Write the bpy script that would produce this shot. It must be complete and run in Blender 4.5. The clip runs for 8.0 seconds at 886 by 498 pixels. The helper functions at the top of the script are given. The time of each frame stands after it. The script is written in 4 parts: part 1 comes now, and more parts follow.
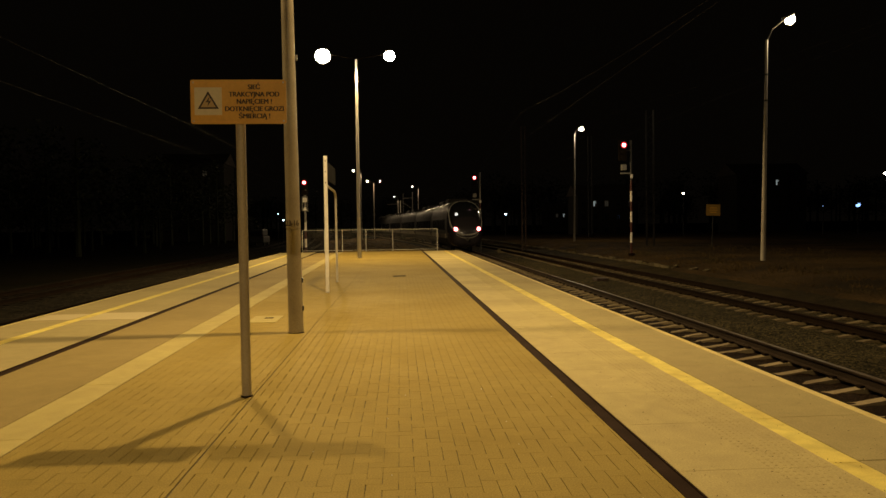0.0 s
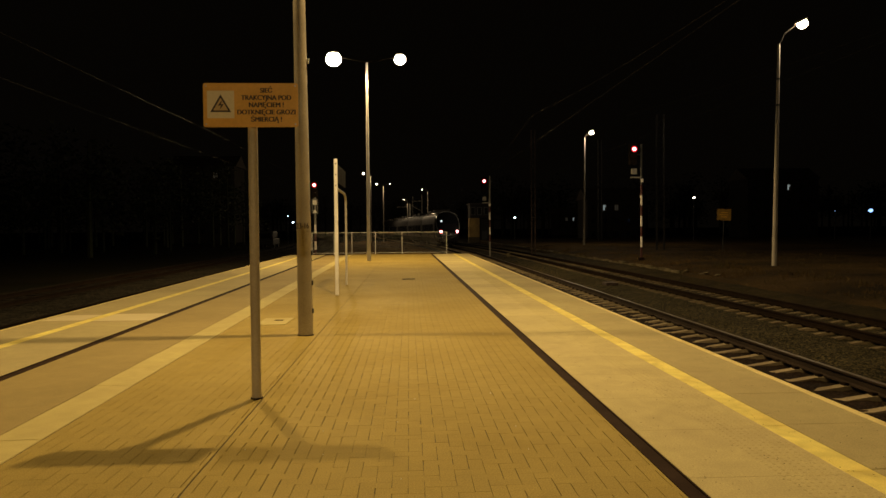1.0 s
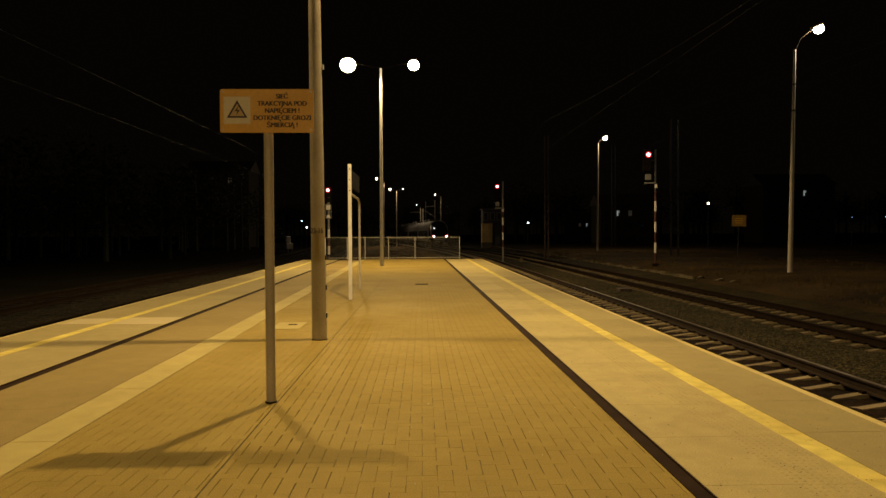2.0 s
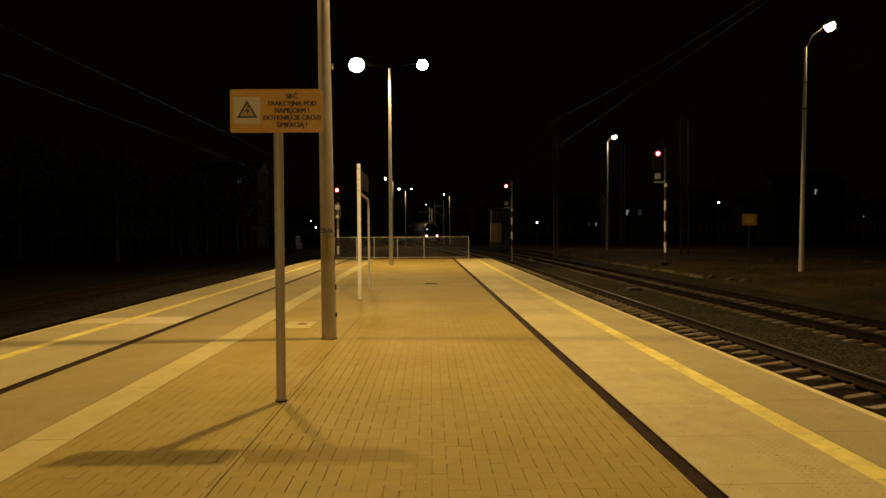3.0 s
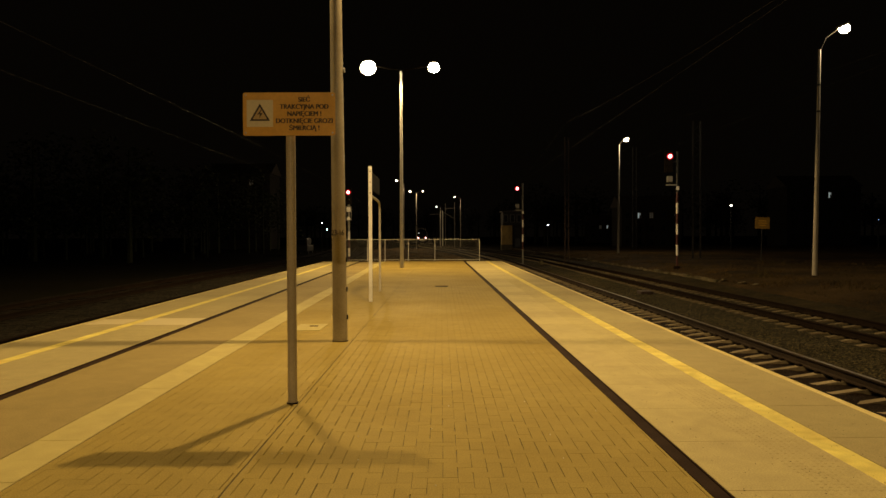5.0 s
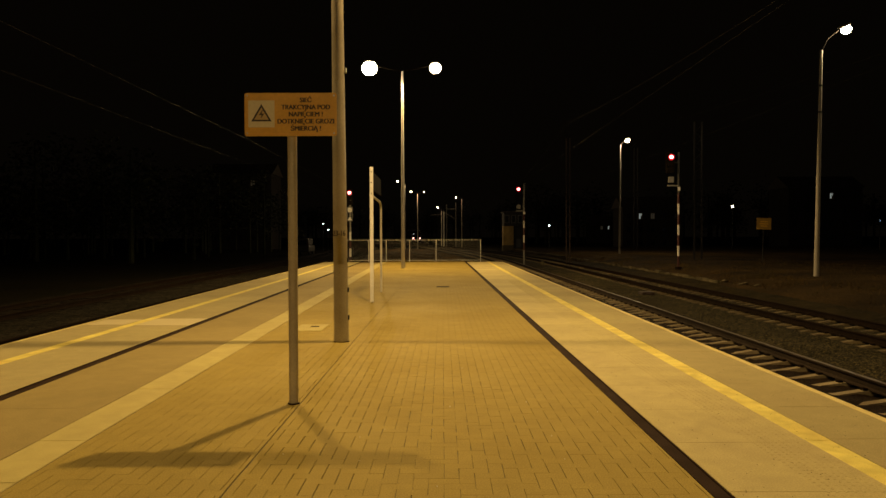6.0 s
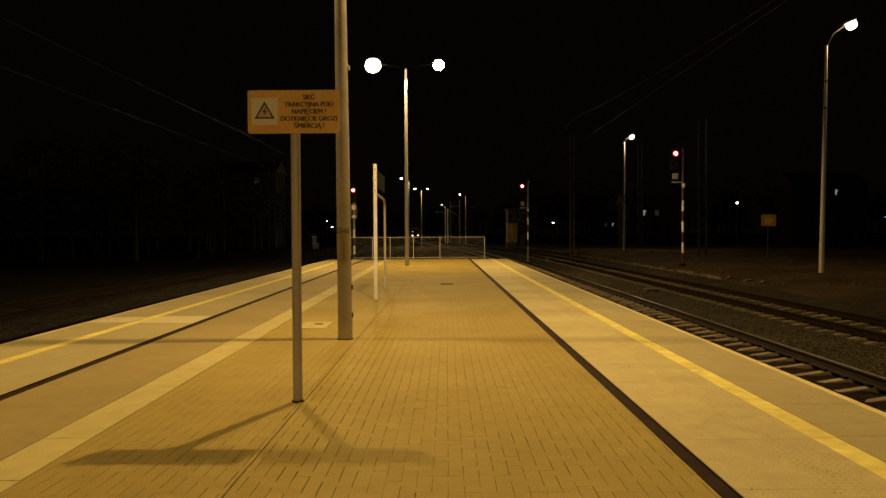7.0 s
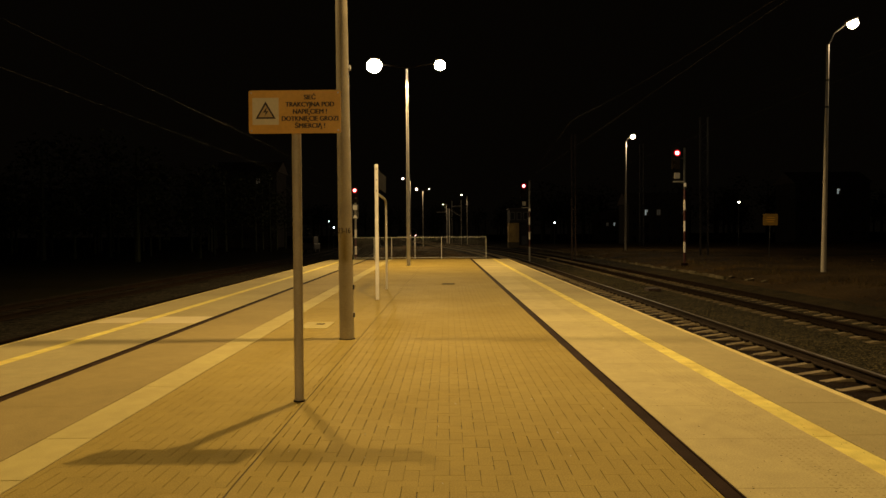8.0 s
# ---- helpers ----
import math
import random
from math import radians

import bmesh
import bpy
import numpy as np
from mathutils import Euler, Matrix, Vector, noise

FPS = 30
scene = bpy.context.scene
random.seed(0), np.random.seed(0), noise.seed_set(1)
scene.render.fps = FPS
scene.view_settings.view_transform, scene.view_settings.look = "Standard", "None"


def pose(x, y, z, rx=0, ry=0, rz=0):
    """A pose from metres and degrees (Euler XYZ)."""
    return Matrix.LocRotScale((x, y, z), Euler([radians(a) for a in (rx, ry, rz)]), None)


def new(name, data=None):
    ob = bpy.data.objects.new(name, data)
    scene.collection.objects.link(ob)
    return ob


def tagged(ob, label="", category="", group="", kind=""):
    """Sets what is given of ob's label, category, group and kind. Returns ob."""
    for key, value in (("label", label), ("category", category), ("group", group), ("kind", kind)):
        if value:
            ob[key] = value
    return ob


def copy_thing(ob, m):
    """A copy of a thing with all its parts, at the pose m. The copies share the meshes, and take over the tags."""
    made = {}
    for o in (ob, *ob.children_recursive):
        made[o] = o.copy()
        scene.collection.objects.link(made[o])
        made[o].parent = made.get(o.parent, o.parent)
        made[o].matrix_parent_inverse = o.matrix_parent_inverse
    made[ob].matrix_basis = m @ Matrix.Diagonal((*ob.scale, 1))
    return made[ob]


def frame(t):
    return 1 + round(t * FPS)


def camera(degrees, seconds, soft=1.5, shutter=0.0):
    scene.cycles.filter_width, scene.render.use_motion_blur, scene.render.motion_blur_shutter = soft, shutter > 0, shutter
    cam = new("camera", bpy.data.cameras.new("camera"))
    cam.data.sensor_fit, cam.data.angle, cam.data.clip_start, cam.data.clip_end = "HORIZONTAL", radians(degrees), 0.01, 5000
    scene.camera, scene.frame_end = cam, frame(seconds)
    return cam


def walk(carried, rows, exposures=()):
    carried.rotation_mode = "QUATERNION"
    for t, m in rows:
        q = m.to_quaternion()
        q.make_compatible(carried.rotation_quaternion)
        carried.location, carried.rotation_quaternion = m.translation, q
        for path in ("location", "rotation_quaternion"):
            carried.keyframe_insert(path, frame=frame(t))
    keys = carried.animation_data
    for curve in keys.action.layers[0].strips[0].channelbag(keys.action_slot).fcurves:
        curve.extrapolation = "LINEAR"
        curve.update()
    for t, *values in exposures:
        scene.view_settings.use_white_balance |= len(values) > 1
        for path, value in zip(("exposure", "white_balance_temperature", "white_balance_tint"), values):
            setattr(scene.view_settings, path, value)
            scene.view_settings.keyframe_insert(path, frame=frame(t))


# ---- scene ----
# ---------------------------------------------------------------- camera and its walk
# seconds, x, y, z, yaw, pitch, roll
CAMERA_ROWS = [
    (0.0, 0.029, 0.010, 1.565, -3.501, -1.851, 0.781),
    (0.5, 0.024, 0.004, 1.572, -2.937, -1.683, 0.575),
    (0.8, 0.021, 0.006, 1.572, -3.020, -1.720, 0.500),
    (1.0, 0.018, 0.007, 1.572, -2.756, -1.595, 0.455),
    (1.2, 0.016, 0.005, 1.572, -2.440, -1.470, 0.430),
    (2.5, 0.002, -0.010, 1.573, -1.400, -1.112, 0.269),
    (3.0, 0.002, -0.014, 1.567, -1.003, -1.186, 0.392),
    (3.5, 0.004, -0.018, 1.575, -0.727, -1.142, 0.422),
    (4.0, 0.007, -0.007, 1.571, -0.558, -1.341, 0.398),
    (4.5, -0.001, -0.016, 1.573, -0.290, -1.100, 0.314),
    (6.0, -0.006, -0.013, 1.575, -0.041, -0.951, 0.168),
    (6.5, -0.008, 0.001, 1.571, 0.042, -1.063, 0.295),
    (7.0, -0.004, 0.001, 1.574, 0.272, -1.173, 0.292),
    (7.5, -0.001, 0.008, 1.570, 0.265, -1.404, 0.462),
    (8.0, -0.000, 0.000, 1.570, 0.400, -1.167, 0.421),
]
cam = camera(63.9, 8.0)
walk(cam, [(t, pose(x, y, z, 90 + pitch, roll, yaw)) for t, x, y, z, yaw, pitch, roll in CAMERA_ROWS],
     exposures=[(0.0, 0.0, 6380, 10), (1.2, 0.0, 6380, 10), (2.5, 0.0, 6500, 10), (4.5, 0.0, 6500, 10), (6.0, 0.0, 7000, 10), (7.0, 0.0, 7000, 10),
                (7.5, 0.0, 6750, 10), (8.0, 0.0, 6700, 10)])

# ---------------------------------------------------------------- night sky and exposure
world = bpy.data.worlds.new("night_sky")
scene.world = world
world.use_nodes = True
sky = world.node_tree.nodes["Background"]
sky.inputs["Color"].default_value = (1.0, 0.74, 0.46, 1)
sky.inputs["Strength"].default_value = 0.0014
scene.view_settings.exposure = 0.0

LAMP_COLOUR = (1.0, 0.68, 0.285)
STREET_COLOUR = (1.0, 0.77, 0.48)
FAR_COLOUR = (1.0, 0.72, 0.40)
PLATFORM_WATTS = 2800.0
STREET_WATTS = 850.0
FAR_WATTS = 1100.0

# levels, in metres above the platform surface
RAIL_TOP = -0.55
SLEEPER_TOP = -0.72
GROUND = -0.90
OLD_PLATFORM = -0.25
OLD_EDGE = -0.47


def lamp_light(name, x, y, z, watts, colour=LAMP_COLOUR, size=0.075, cone=168, blend=0.45):
    """cone: the angle that a shielded lamp lights below it; 360 for an open glass bowl."""
    data = bpy.data.lights.new(name, "SPOT" if cone < 180 else "POINT")
    data.energy, data.color, data.shadow_soft_size = watts, colour, size
    if cone < 180:
        data.spot_size, data.spot_blend = radians(cone), blend
    ob = new(name, data)
    ob.location = (x, y, z)
    return ob


# ---------------------------------------------------------------- materials
def material(name, colour, rough=0.7, metal=0.0, vary=0.25, fine=60.0, coarse=1.3, bump=0.3, depth=0.003, random_tint=0.0,
             second=None, blotch=0.5, coat=0.0, spec=0.5, mid=0.0, still=True):
    """A surface with grain at a fine and a coarse scale. second: a colour that shows in coarse blotches; mid: stains a hand wide."""
    m = bpy.data.materials.new(name)
    m.use_nodes = True
    nt = m.node_tree
    b = nt.nodes["Principled BSDF"]
    b.inputs["Metallic"].default_value = metal
    b.inputs["Specular IOR Level"].default_value = spec
    if coat:
        b.inputs["Coat Weight"].default_value = coat
        b.inputs["Coat Roughness"].default_value = 0.12
    where = nt.nodes.new("ShaderNodeNewGeometry").outputs["Position"] if still else nt.nodes.new("ShaderNodeTexCoord").outputs["Object"]
    n1 = nt.nodes.new("ShaderNodeTexNoise")
    n1.inputs["Scale"].default_value, n1.inputs["Detail"].default_value = fine, 4
    n2 = nt.nodes.new("ShaderNodeTexNoise")
    n2.inputs["Scale"].default_value, n2.inputs["Detail"].default_value = coarse, 6
    for n in (n1, n2):
        nt.links.new(where, n.inputs["Vector"])
    base = nt.nodes.new("ShaderNodeMix")
    base.data_type = "RGBA"
    two = second or tuple(c * (1 - vary) for c in colour)
    base.inputs[6].default_value, base.inputs[7].default_value = (*colour, 1), (*two, 1)
    ramp = nt.nodes.new("ShaderNodeMapRange")
    ramp.inputs[1].default_value, ramp.inputs[2].default_value = blotch - 0.18, blotch + 0.22
    nt.links.new(n2.outputs[0], ramp.inputs[0])
    nt.links.new(ramp.outputs[0], base.inputs[0])
    grain = nt.nodes.new("ShaderNodeMapRange")
    grain.inputs[1].default_value, grain.inputs[2].default_value = 0.3, 0.7
    grain.inputs[3].default_value, grain.inputs[4].default_value = 1 - vary, 1 + vary * 0.6
    nt.links.new(n1.outputs[0], grain.inputs[0])
    scale = nt.nodes.new("ShaderNodeVectorMath")
    scale.operation = "SCALE"
    nt.links.new(base.outputs[2], scale.inputs[0])
    last = grain.outputs[0]
    if random_tint:
        info = nt.nodes.new("ShaderNodeObjectInfo")
        geo = nt.nodes.new("ShaderNodeNewGeometry")
        add = nt.nodes.new("ShaderNodeMath")
        add.operation = "ADD"
        nt.links.new(info.outputs["Random"], add.inputs[0])
        nt.links.new(geo.outputs["Random Per Island"], add.inputs[1])
        fr = nt.nodes.new("ShaderNodeMath")
        fr.operation = "FRACT"
        nt.links.new(add.outputs[0], fr.inputs[0])
        rr = nt.nodes.new("ShaderNodeMapRange")
        rr.inputs[3].default_value, rr.inputs[4].default_value = 1 - random_tint, 1 + random_tint
        nt.links.new(fr.outputs[0], rr.inputs[0])
        mul = nt.nodes.new("ShaderNodeMath")
        mul.operation = "MULTIPLY"
        nt.links.new(rr.outputs[0], mul.inputs[0])
        nt.links.new(last, mul.inputs[1])
        last = mul.outputs[0]
    if mid:
        n3 = nt.nodes.new("ShaderNodeTexNoise")
        n3.inputs["Scale"].default_value, n3.inputs["Detail"].default_value, n3.inputs["Distortion"].default_value = 5.0, 5, 0.6
        nt.links.new(where, n3.inputs["Vector"])
        mm = nt.nodes.new("ShaderNodeMapRange")
        mm.inputs[1].default_value, mm.inputs[2].default_value = 0.28, 0.72
        mm.inputs[3].default_value, mm.inputs[4].default_value = 1 - mid, 1 + mid
        nt.links.new(n3.outputs[0], mm.inputs[0])
        stain = nt.nodes.new("ShaderNodeMath")
        stain.operation = "MULTIPLY"
        nt.links.new(mm.outputs[0], stain.inputs[0])
        nt.links.new(last, stain.inputs[1])
        last = stain.outputs[0]
    nt.links.new(last, scale.inputs[3])
    nt.links.new(scale.outputs[0], b.inputs["Base Color"])
    rg = nt.nodes.new("ShaderNodeMapRange")
    rg.inputs[3].default_value, rg.inputs[4].default_value = max(0.02, rough - 0.12), min(1, rough + 0.12)
    nt.links.new(n2.outputs[0], rg.inputs[0])
    nt.links.new(rg.outputs[0], b.inputs["Roughness"])
    if bump:
        bp = nt.nodes.new("ShaderNodeBump")
        bp.inputs["Strength"].default_value, bp.inputs["Distance"].default_value = bump, depth
        nt.links.new(n1.outputs[0], bp.inputs["Height"])
        nt.links.new(bp.outputs[0], b.inputs["Normal"])
    return m


def glow(name, colour, strength):
    m = bpy.data.materials.new(name)
    m.use_nodes = True
    b = m.node_tree.nodes["Principled BSDF"]
    b.inputs["Base Color"].default_value = (*[min(1, c) for c in colour], 1)
    b.inputs["Emission Color"].default_value = (*colour, 1)
    b.inputs["Emission Strength"].default_value = strength
    return m


M_PAVER = material("paving_brick", (0.305, 0.228, 0.053), 0.85, spec=0.22, mid=0.06, vary=0.26, fine=95, coarse=0.55, bump=0.25, depth=0.001, random_tint=0.035,
                   second=(0.252, 0.184, 0.042))
M_BROWN_SLAB = material("brown_slab", (0.280, 0.214, 0.076), 0.85, spec=0.25, mid=0.07, vary=0.22, fine=85, coarse=0.5, bump=0.25, depth=0.001,
                        random_tint=0.04, second=(0.232, 0.177, 0.065))
M_SAND = material("joint_sand", (0.030, 0.021, 0.011), 0.95, vary=0.4, fine=90, coarse=6.0, second=(0.11, 0.085, 0.042), blotch=0.50)
M_SLAB = material("concrete_slab", (0.462, 0.387, 0.166), 0.78, spec=0.28, mid=0.08, vary=0.19, fine=80, coarse=0.6, bump=0.2, depth=0.001, random_tint=0.07,
                  second=(0.385, 0.317, 0.148))
M_SLAB_WORN = material("worn_slab", (0.358, 0.302, 0.132), 0.82, spec=0.28, mid=0.07, vary=0.21, fine=80, coarse=0.45, bump=0.25, depth=0.001, random_tint=0.05,
                       second=(0.290, 0.236, 0.110))
M_YELLOW = material("yellow_slab", (0.660, 0.567, 0.130), 0.75, mid=0.20, vary=0.14, fine=110, coarse=2.2, bump=0.2, depth=0.001, random_tint=0.04,
                    second=(0.560, 0.444, 0.103))
M_NOSING = material("edge_paint", (0.62, 0.51, 0.18), 0.6, vary=0.2, mid=0.1, fine=80, coarse=3.0, second=(0.52, 0.42, 0.15))
M_GUIDE = material("guide_slab", (0.41, 0.343, 0.118), 0.8, spec=0.28, mid=0.08, vary=0.12, fine=110, coarse=0.9, random_tint=0.05, second=(0.365, 0.297, 0.110))
M_PALE = material("pale_slab", (0.500, 0.425, 0.232), 0.75, vary=0.12, fine=110, coarse=0.9, second=(0.440, 0.369, 0.198))
M_CHANNEL = material("drain_rubber", (0.028, 0.014, 0.007), 0.85, spec=0.08, vary=0.3, fine=90, coarse=3.0)
M_OLD_CONCRETE = material("mossy_concrete", (0.15, 0.125, 0.080), 0.9, spec=0.05, vary=0.4, fine=30, coarse=1.2, bump=0.6, depth=0.01,
                          second=(0.05, 0.045, 0.024))
M_IRON = material("cast_iron", (0.012, 0.009, 0.006), 0.9, spec=0.05, vary=0.3, fine=60, coarse=3.0)
M_CONCRETE = material("rough_concrete", (0.36, 0.34, 0.30), 0.85, vary=0.3, fine=40, coarse=0.8, bump=0.5, depth=0.006,
                      second=(0.22, 0.20, 0.17))
M_SLEEPER = material("sleeper_concrete", (0.255, 0.208, 0.125), 0.85, spec=0.15, vary=0.25, fine=50, coarse=3.0, random_tint=0.12, second=(0.170, 0.132, 0.082))
M_DIRTY_SLEEPER = material("dirty_sleeper", (0.185, 0.148, 0.085), 0.9, spec=0.1, vary=0.3, fine=40, coarse=3.0, random_tint=0.2, second=(0.100, 0.076, 0.047))
# sleepers of the left tracks, with the darkness there put into their colour
M_UNLIT_SLEEPER = material("unlit_sleeper", (0.016, 0.012, 0.009), 0.9, spec=0.05, vary=0.4, fine=30, coarse=2.0, random_tint=0.2)


def stone_material(name, colour, spread, size=32.0):
    """Crushed stone: cells of broken colour and height."""
    m = material(name, colour, 0.9, vary=0.35, fine=70, coarse=0.9, bump=0, second=tuple(c * 0.6 for c in colour))
    nt = m.node_tree
    b = nt.nodes["Principled BSDF"]
    b.inputs["Specular IOR Level"].default_value = 0.06
    tc = nt.nodes.new("ShaderNodeTexCoord")
    vo = nt.nodes.new("ShaderNodeTexVoronoi")
    vo.inputs["Scale"].default_value = size
    nt.links.new(tc.outputs["Object"], vo.inputs["Vector"])
    bw = nt.nodes.new("ShaderNodeSeparateColor")
    nt.links.new(vo.outputs["Color"], bw.inputs[0])
    mr = nt.nodes.new("ShaderNodeMapRange")
    mr.inputs[3].default_value, mr.inputs[4].default_value = 1 - spread * 0.6, 1 + spread * 3.0
    pw = nt.nodes.new("ShaderNodeMath")
    pw.operation = "POWER"
    pw.inputs[1].default_value = 2.6
    nt.links.new(bw.outputs[0], pw.inputs[0])
    nt.links.new(pw.outputs[0], mr.inputs[0])
    sc = nt.nodes.new("ShaderNodeVectorMath")
    sc.operation = "SCALE"
    old = b.inputs["Base Color"].links[0].from_socket
    nt.links.new(old, sc.inputs[0])
    nt.links.new(mr.outputs[0], sc.inputs[3])
    nt.links.new(sc.outputs[0], b.inputs["Base Color"])
    inv = nt.nodes.new("ShaderNodeMath")
    inv.operation = "SUBTRACT"
    nt.links.new(bw.outputs[1], inv.inputs[0])
    nt.links.new(vo.outputs["Distance"], inv.inputs[1])
    bp = nt.nodes.new("ShaderNodeBump")
    bp.inputs["Strength"].default_value, bp.inputs["Distance"].default_value = 1.0, 0.014
    nt.links.new(inv.outputs[0], bp.inputs["Height"])
    nt.links.new(bp.outputs[0], b.inputs["Normal"])
    return m


M_OILY = stone_material("oily_ballast", (0.015, 0.009, 0.005), 0.4)
M_BALLAST = stone_material("ballast_stone", (0.032, 0.026, 0.012), 1.0, 36.0)
M_RAIL = material("rusty_steel", (0.014, 0.008, 0.004), 0.9, 0.0, spec=0.05, vary=0.35, fine=40, coarse=2.0)
M_RAIL_BROWN = material("brown_steel", (0.026, 0.016, 0.009), 0.85, 0.0, spec=0.15, vary=0.35, fine=40, coarse=2.0)
M_RAILHEAD = material("worn_steel", (0.065, 0.048, 0.032), 0.5, 0.4, vary=0.2, fine=60, coarse=3.0)
# ballast of the left tracks, its colour lowered for the missing lamp light
M_UNLIT_BALLAST = stone_material("unlit_ballast", (0.018, 0.015, 0.010), 0.85, 18.0)
M_SHOULDER = material("mossy_soil", (0.036, 0.027, 0.010), 0.95, spec=0.04, vary=0.5, fine=12, coarse=0.8, bump=1.0, depth=0.04, second=(0.014, 0.011, 0.005))
M_GRASS_SOIL = material("dry_grass_soil", (0.066, 0.041, 0.014), 0.95, spec=0.04, vary=0.5, fine=14, coarse=0.22, blotch=0.44, bump=1.0, depth=0.06,
                        second=(0.020, 0.014, 0.006))
M_VERGE = material("dry_verge", (0.16, 0.095, 0.034), 0.95, spec=0.04, vary=0.5, fine=6, coarse=0.5, bump=1.0, depth=0.06, second=(0.035, 0.025, 0.010))
M_GRASS = material("dry_grass", (0.10, 0.06, 0.022), 0.9, spec=0.05, vary=0.3, fine=8, coarse=0.5, random_tint=0.35, second=(0.05, 0.045, 0.018))
M_SOIL = material("dark_soil", (0.014, 0.011, 0.006), 0.95, spec=0.04, vary=0.5, fine=9, coarse=0.25, bump=1.0, depth=0.08, second=(0.010, 0.010, 0.005))
M_LEAVES = material("dark_leaves", (0.03, 0.036, 0.014), 0.9, vary=0.4, fine=3.0, coarse=0.2, bump=0, random_tint=0.3, second=(0.025, 0.03, 0.012))
M_POST = material("grey_paint", (0.460, 0.406, 0.318), 0.5, vary=0.12, fine=60, coarse=2.5, second=(0.380, 0.321, 0.241))
M_PALE_PAINT = material("pale_paint", (0.60, 0.57, 0.50), 0.5, vary=0.12, fine=60, coarse=2.5, second=(0.48, 0.44, 0.37))
M_POLE = material("pale_concrete_pole", (0.43, 0.39, 0.33), 0.7, vary=0.15, fine=50, coarse=1.5, second=(0.36, 0.33, 0.28))
M_GALV = material("galvanised_steel", (0.52, 0.50, 0.47), 0.42, 0.55, vary=0.15, fine=50, coarse=3.0)
M_MAST = material("mast_paint", (0.480, 0.421, 0.310), 0.34, vary=0.14, fine=50, coarse=1.4, second=(0.310, 0.265, 0.189))
M_WHITE = material("white_paint", (0.74, 0.72, 0.66), 0.5, vary=0.12, fine=50, coarse=2.5, second=(0.6, 0.57, 0.5))
M_RED = material("red_paint", (0.05, 0.008, 0.007), 0.5, vary=0.2, fine=50, coarse=2.5)
M_BLACK = material("black_paint", (0.02, 0.02, 0.02), 0.5, vary=0.3, fine=50, coarse=2.5)
M_DARK = material("dark_grey_paint", (0.09, 0.085, 0.08), 0.5, vary=0.2, fine=50, coarse=2.5)
M_DULL = material("dull_grey_paint", (0.22, 0.21, 0.19), 0.6, vary=0.25, fine=50, coarse=2.5)
M_RUST = material("rusty_channel", (0.028, 0.013, 0.009), 0.8, vary=0.3, fine=30, coarse=2.0)
M_ORANGE = material("orange_sign", (0.720, 0.397, 0.052), 0.5, vary=0.07, fine=40, coarse=4.0, second=(0.650, 0.350, 0.043), bump=0.05)
M_CREAM = material("cream_panel", (0.720, 0.624, 0.430), 0.5, vary=0.06, fine=40, coarse=4.0, bump=0.05)
M_FADED = material("faded_orange", (0.52, 0.36, 0.16), 0.5, vary=0.07, fine=40, coarse=4.0, bump=0.05)
M_INK = material("black_ink", (0.045, 0.027, 0.016), 0.6, vary=0.1, fine=40, coarse=4.0, bump=0)
M_WIRE = material("dark_wire", (0.009, 0.007, 0.005), 0.7, 0.2, vary=0.2, fine=20, coarse=2.0)
M_CERAMIC = material("insulator_ceramic", (0.16, 0.09, 0.05), 0.25, vary=0.2, fine=20, coarse=2.0)
M_PLASTER = material("yellow_plaster", (0.50, 0.34, 0.11), 0.9, vary=0.3, fine=25, coarse=0.7, bump=0.4, second=(0.22, 0.15, 0.06))
M_ROOF = material("dark_roofing", (0.06, 0.05, 0.045), 0.85, vary=0.3, fine=20, coarse=1.0)
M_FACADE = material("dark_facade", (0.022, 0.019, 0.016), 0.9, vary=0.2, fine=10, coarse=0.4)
M_YSIGN = material("yellow_board", (0.36, 0.21, 0.034), 0.55, vary=0.1, fine=30, coarse=3.0, second=(0.27, 0.15, 0.024))
M_BODY = material("train_paint", (0.045, 0.043, 0.042), 0.6, 0.0, vary=0.15, fine=20, coarse=0.6, bump=0.05, coat=0.08, still=False)
M_MASK = material("train_front_mask", (0.022, 0.020, 0.026), 0.22, 0.1, vary=0.1, fine=20, coarse=0.6, bump=0.05, coat=0.6, still=False)
M_STRIPE = material("train_light_paint", (0.34, 0.30, 0.25), 0.3, vary=0.1, fine=20, coarse=0.6, bump=0.05, coat=0.6, still=False)
# pale colours for lamp reflections on the train, modelled as thin tubes
M_SHEEN = material("painted_sheen", (0.20, 0.20, 0.20), 0.3, 0.2, vary=0.1, fine=20, coarse=0.6, bump=0, coat=0.8, still=False)
M_GLINT = material("painted_glint", (0.38, 0.375, 0.37), 0.25, 0.3, vary=0.1, fine=20, coarse=0.6, bump=0, coat=0.8, still=False)
M_GLASS = material("tinted_glass", (0.012, 0.013, 0.016), 0.12, vary=0.1, fine=20, coarse=0.6, bump=0, coat=0.5, still=False)
M_MATT_GLASS = material("matt_glass", (0.016, 0.016, 0.015), 0.55, spec=0.1, vary=0.3, fine=20, coarse=0.6, bump=0)
M_CHASSIS = material("chassis", (0.03, 0.028, 0.026), 0.8, vary=0.3, fine=30, coarse=2.0, still=False)
M_TYRE = material("tyre_rubber", (0.02, 0.02, 0.02), 0.85, vary=0.2, fine=50, coarse=3.0)
M_VAN = material("pale_van_paint", (0.035, 0.031, 0.025), 0.6, vary=0.1, fine=20, coarse=1.0, coat=0.4)
M_LAMP = glow("lamp_glow", (1.0, 0.80, 0.50), 60.0)
M_LAMP_FAR = glow("far_lamp_glow", (1.0, 0.86, 0.68), 14.0)
M_LAMP_COOL = glow("cool_lamp_glow", (0.75, 0.88, 1.0), 14.0)
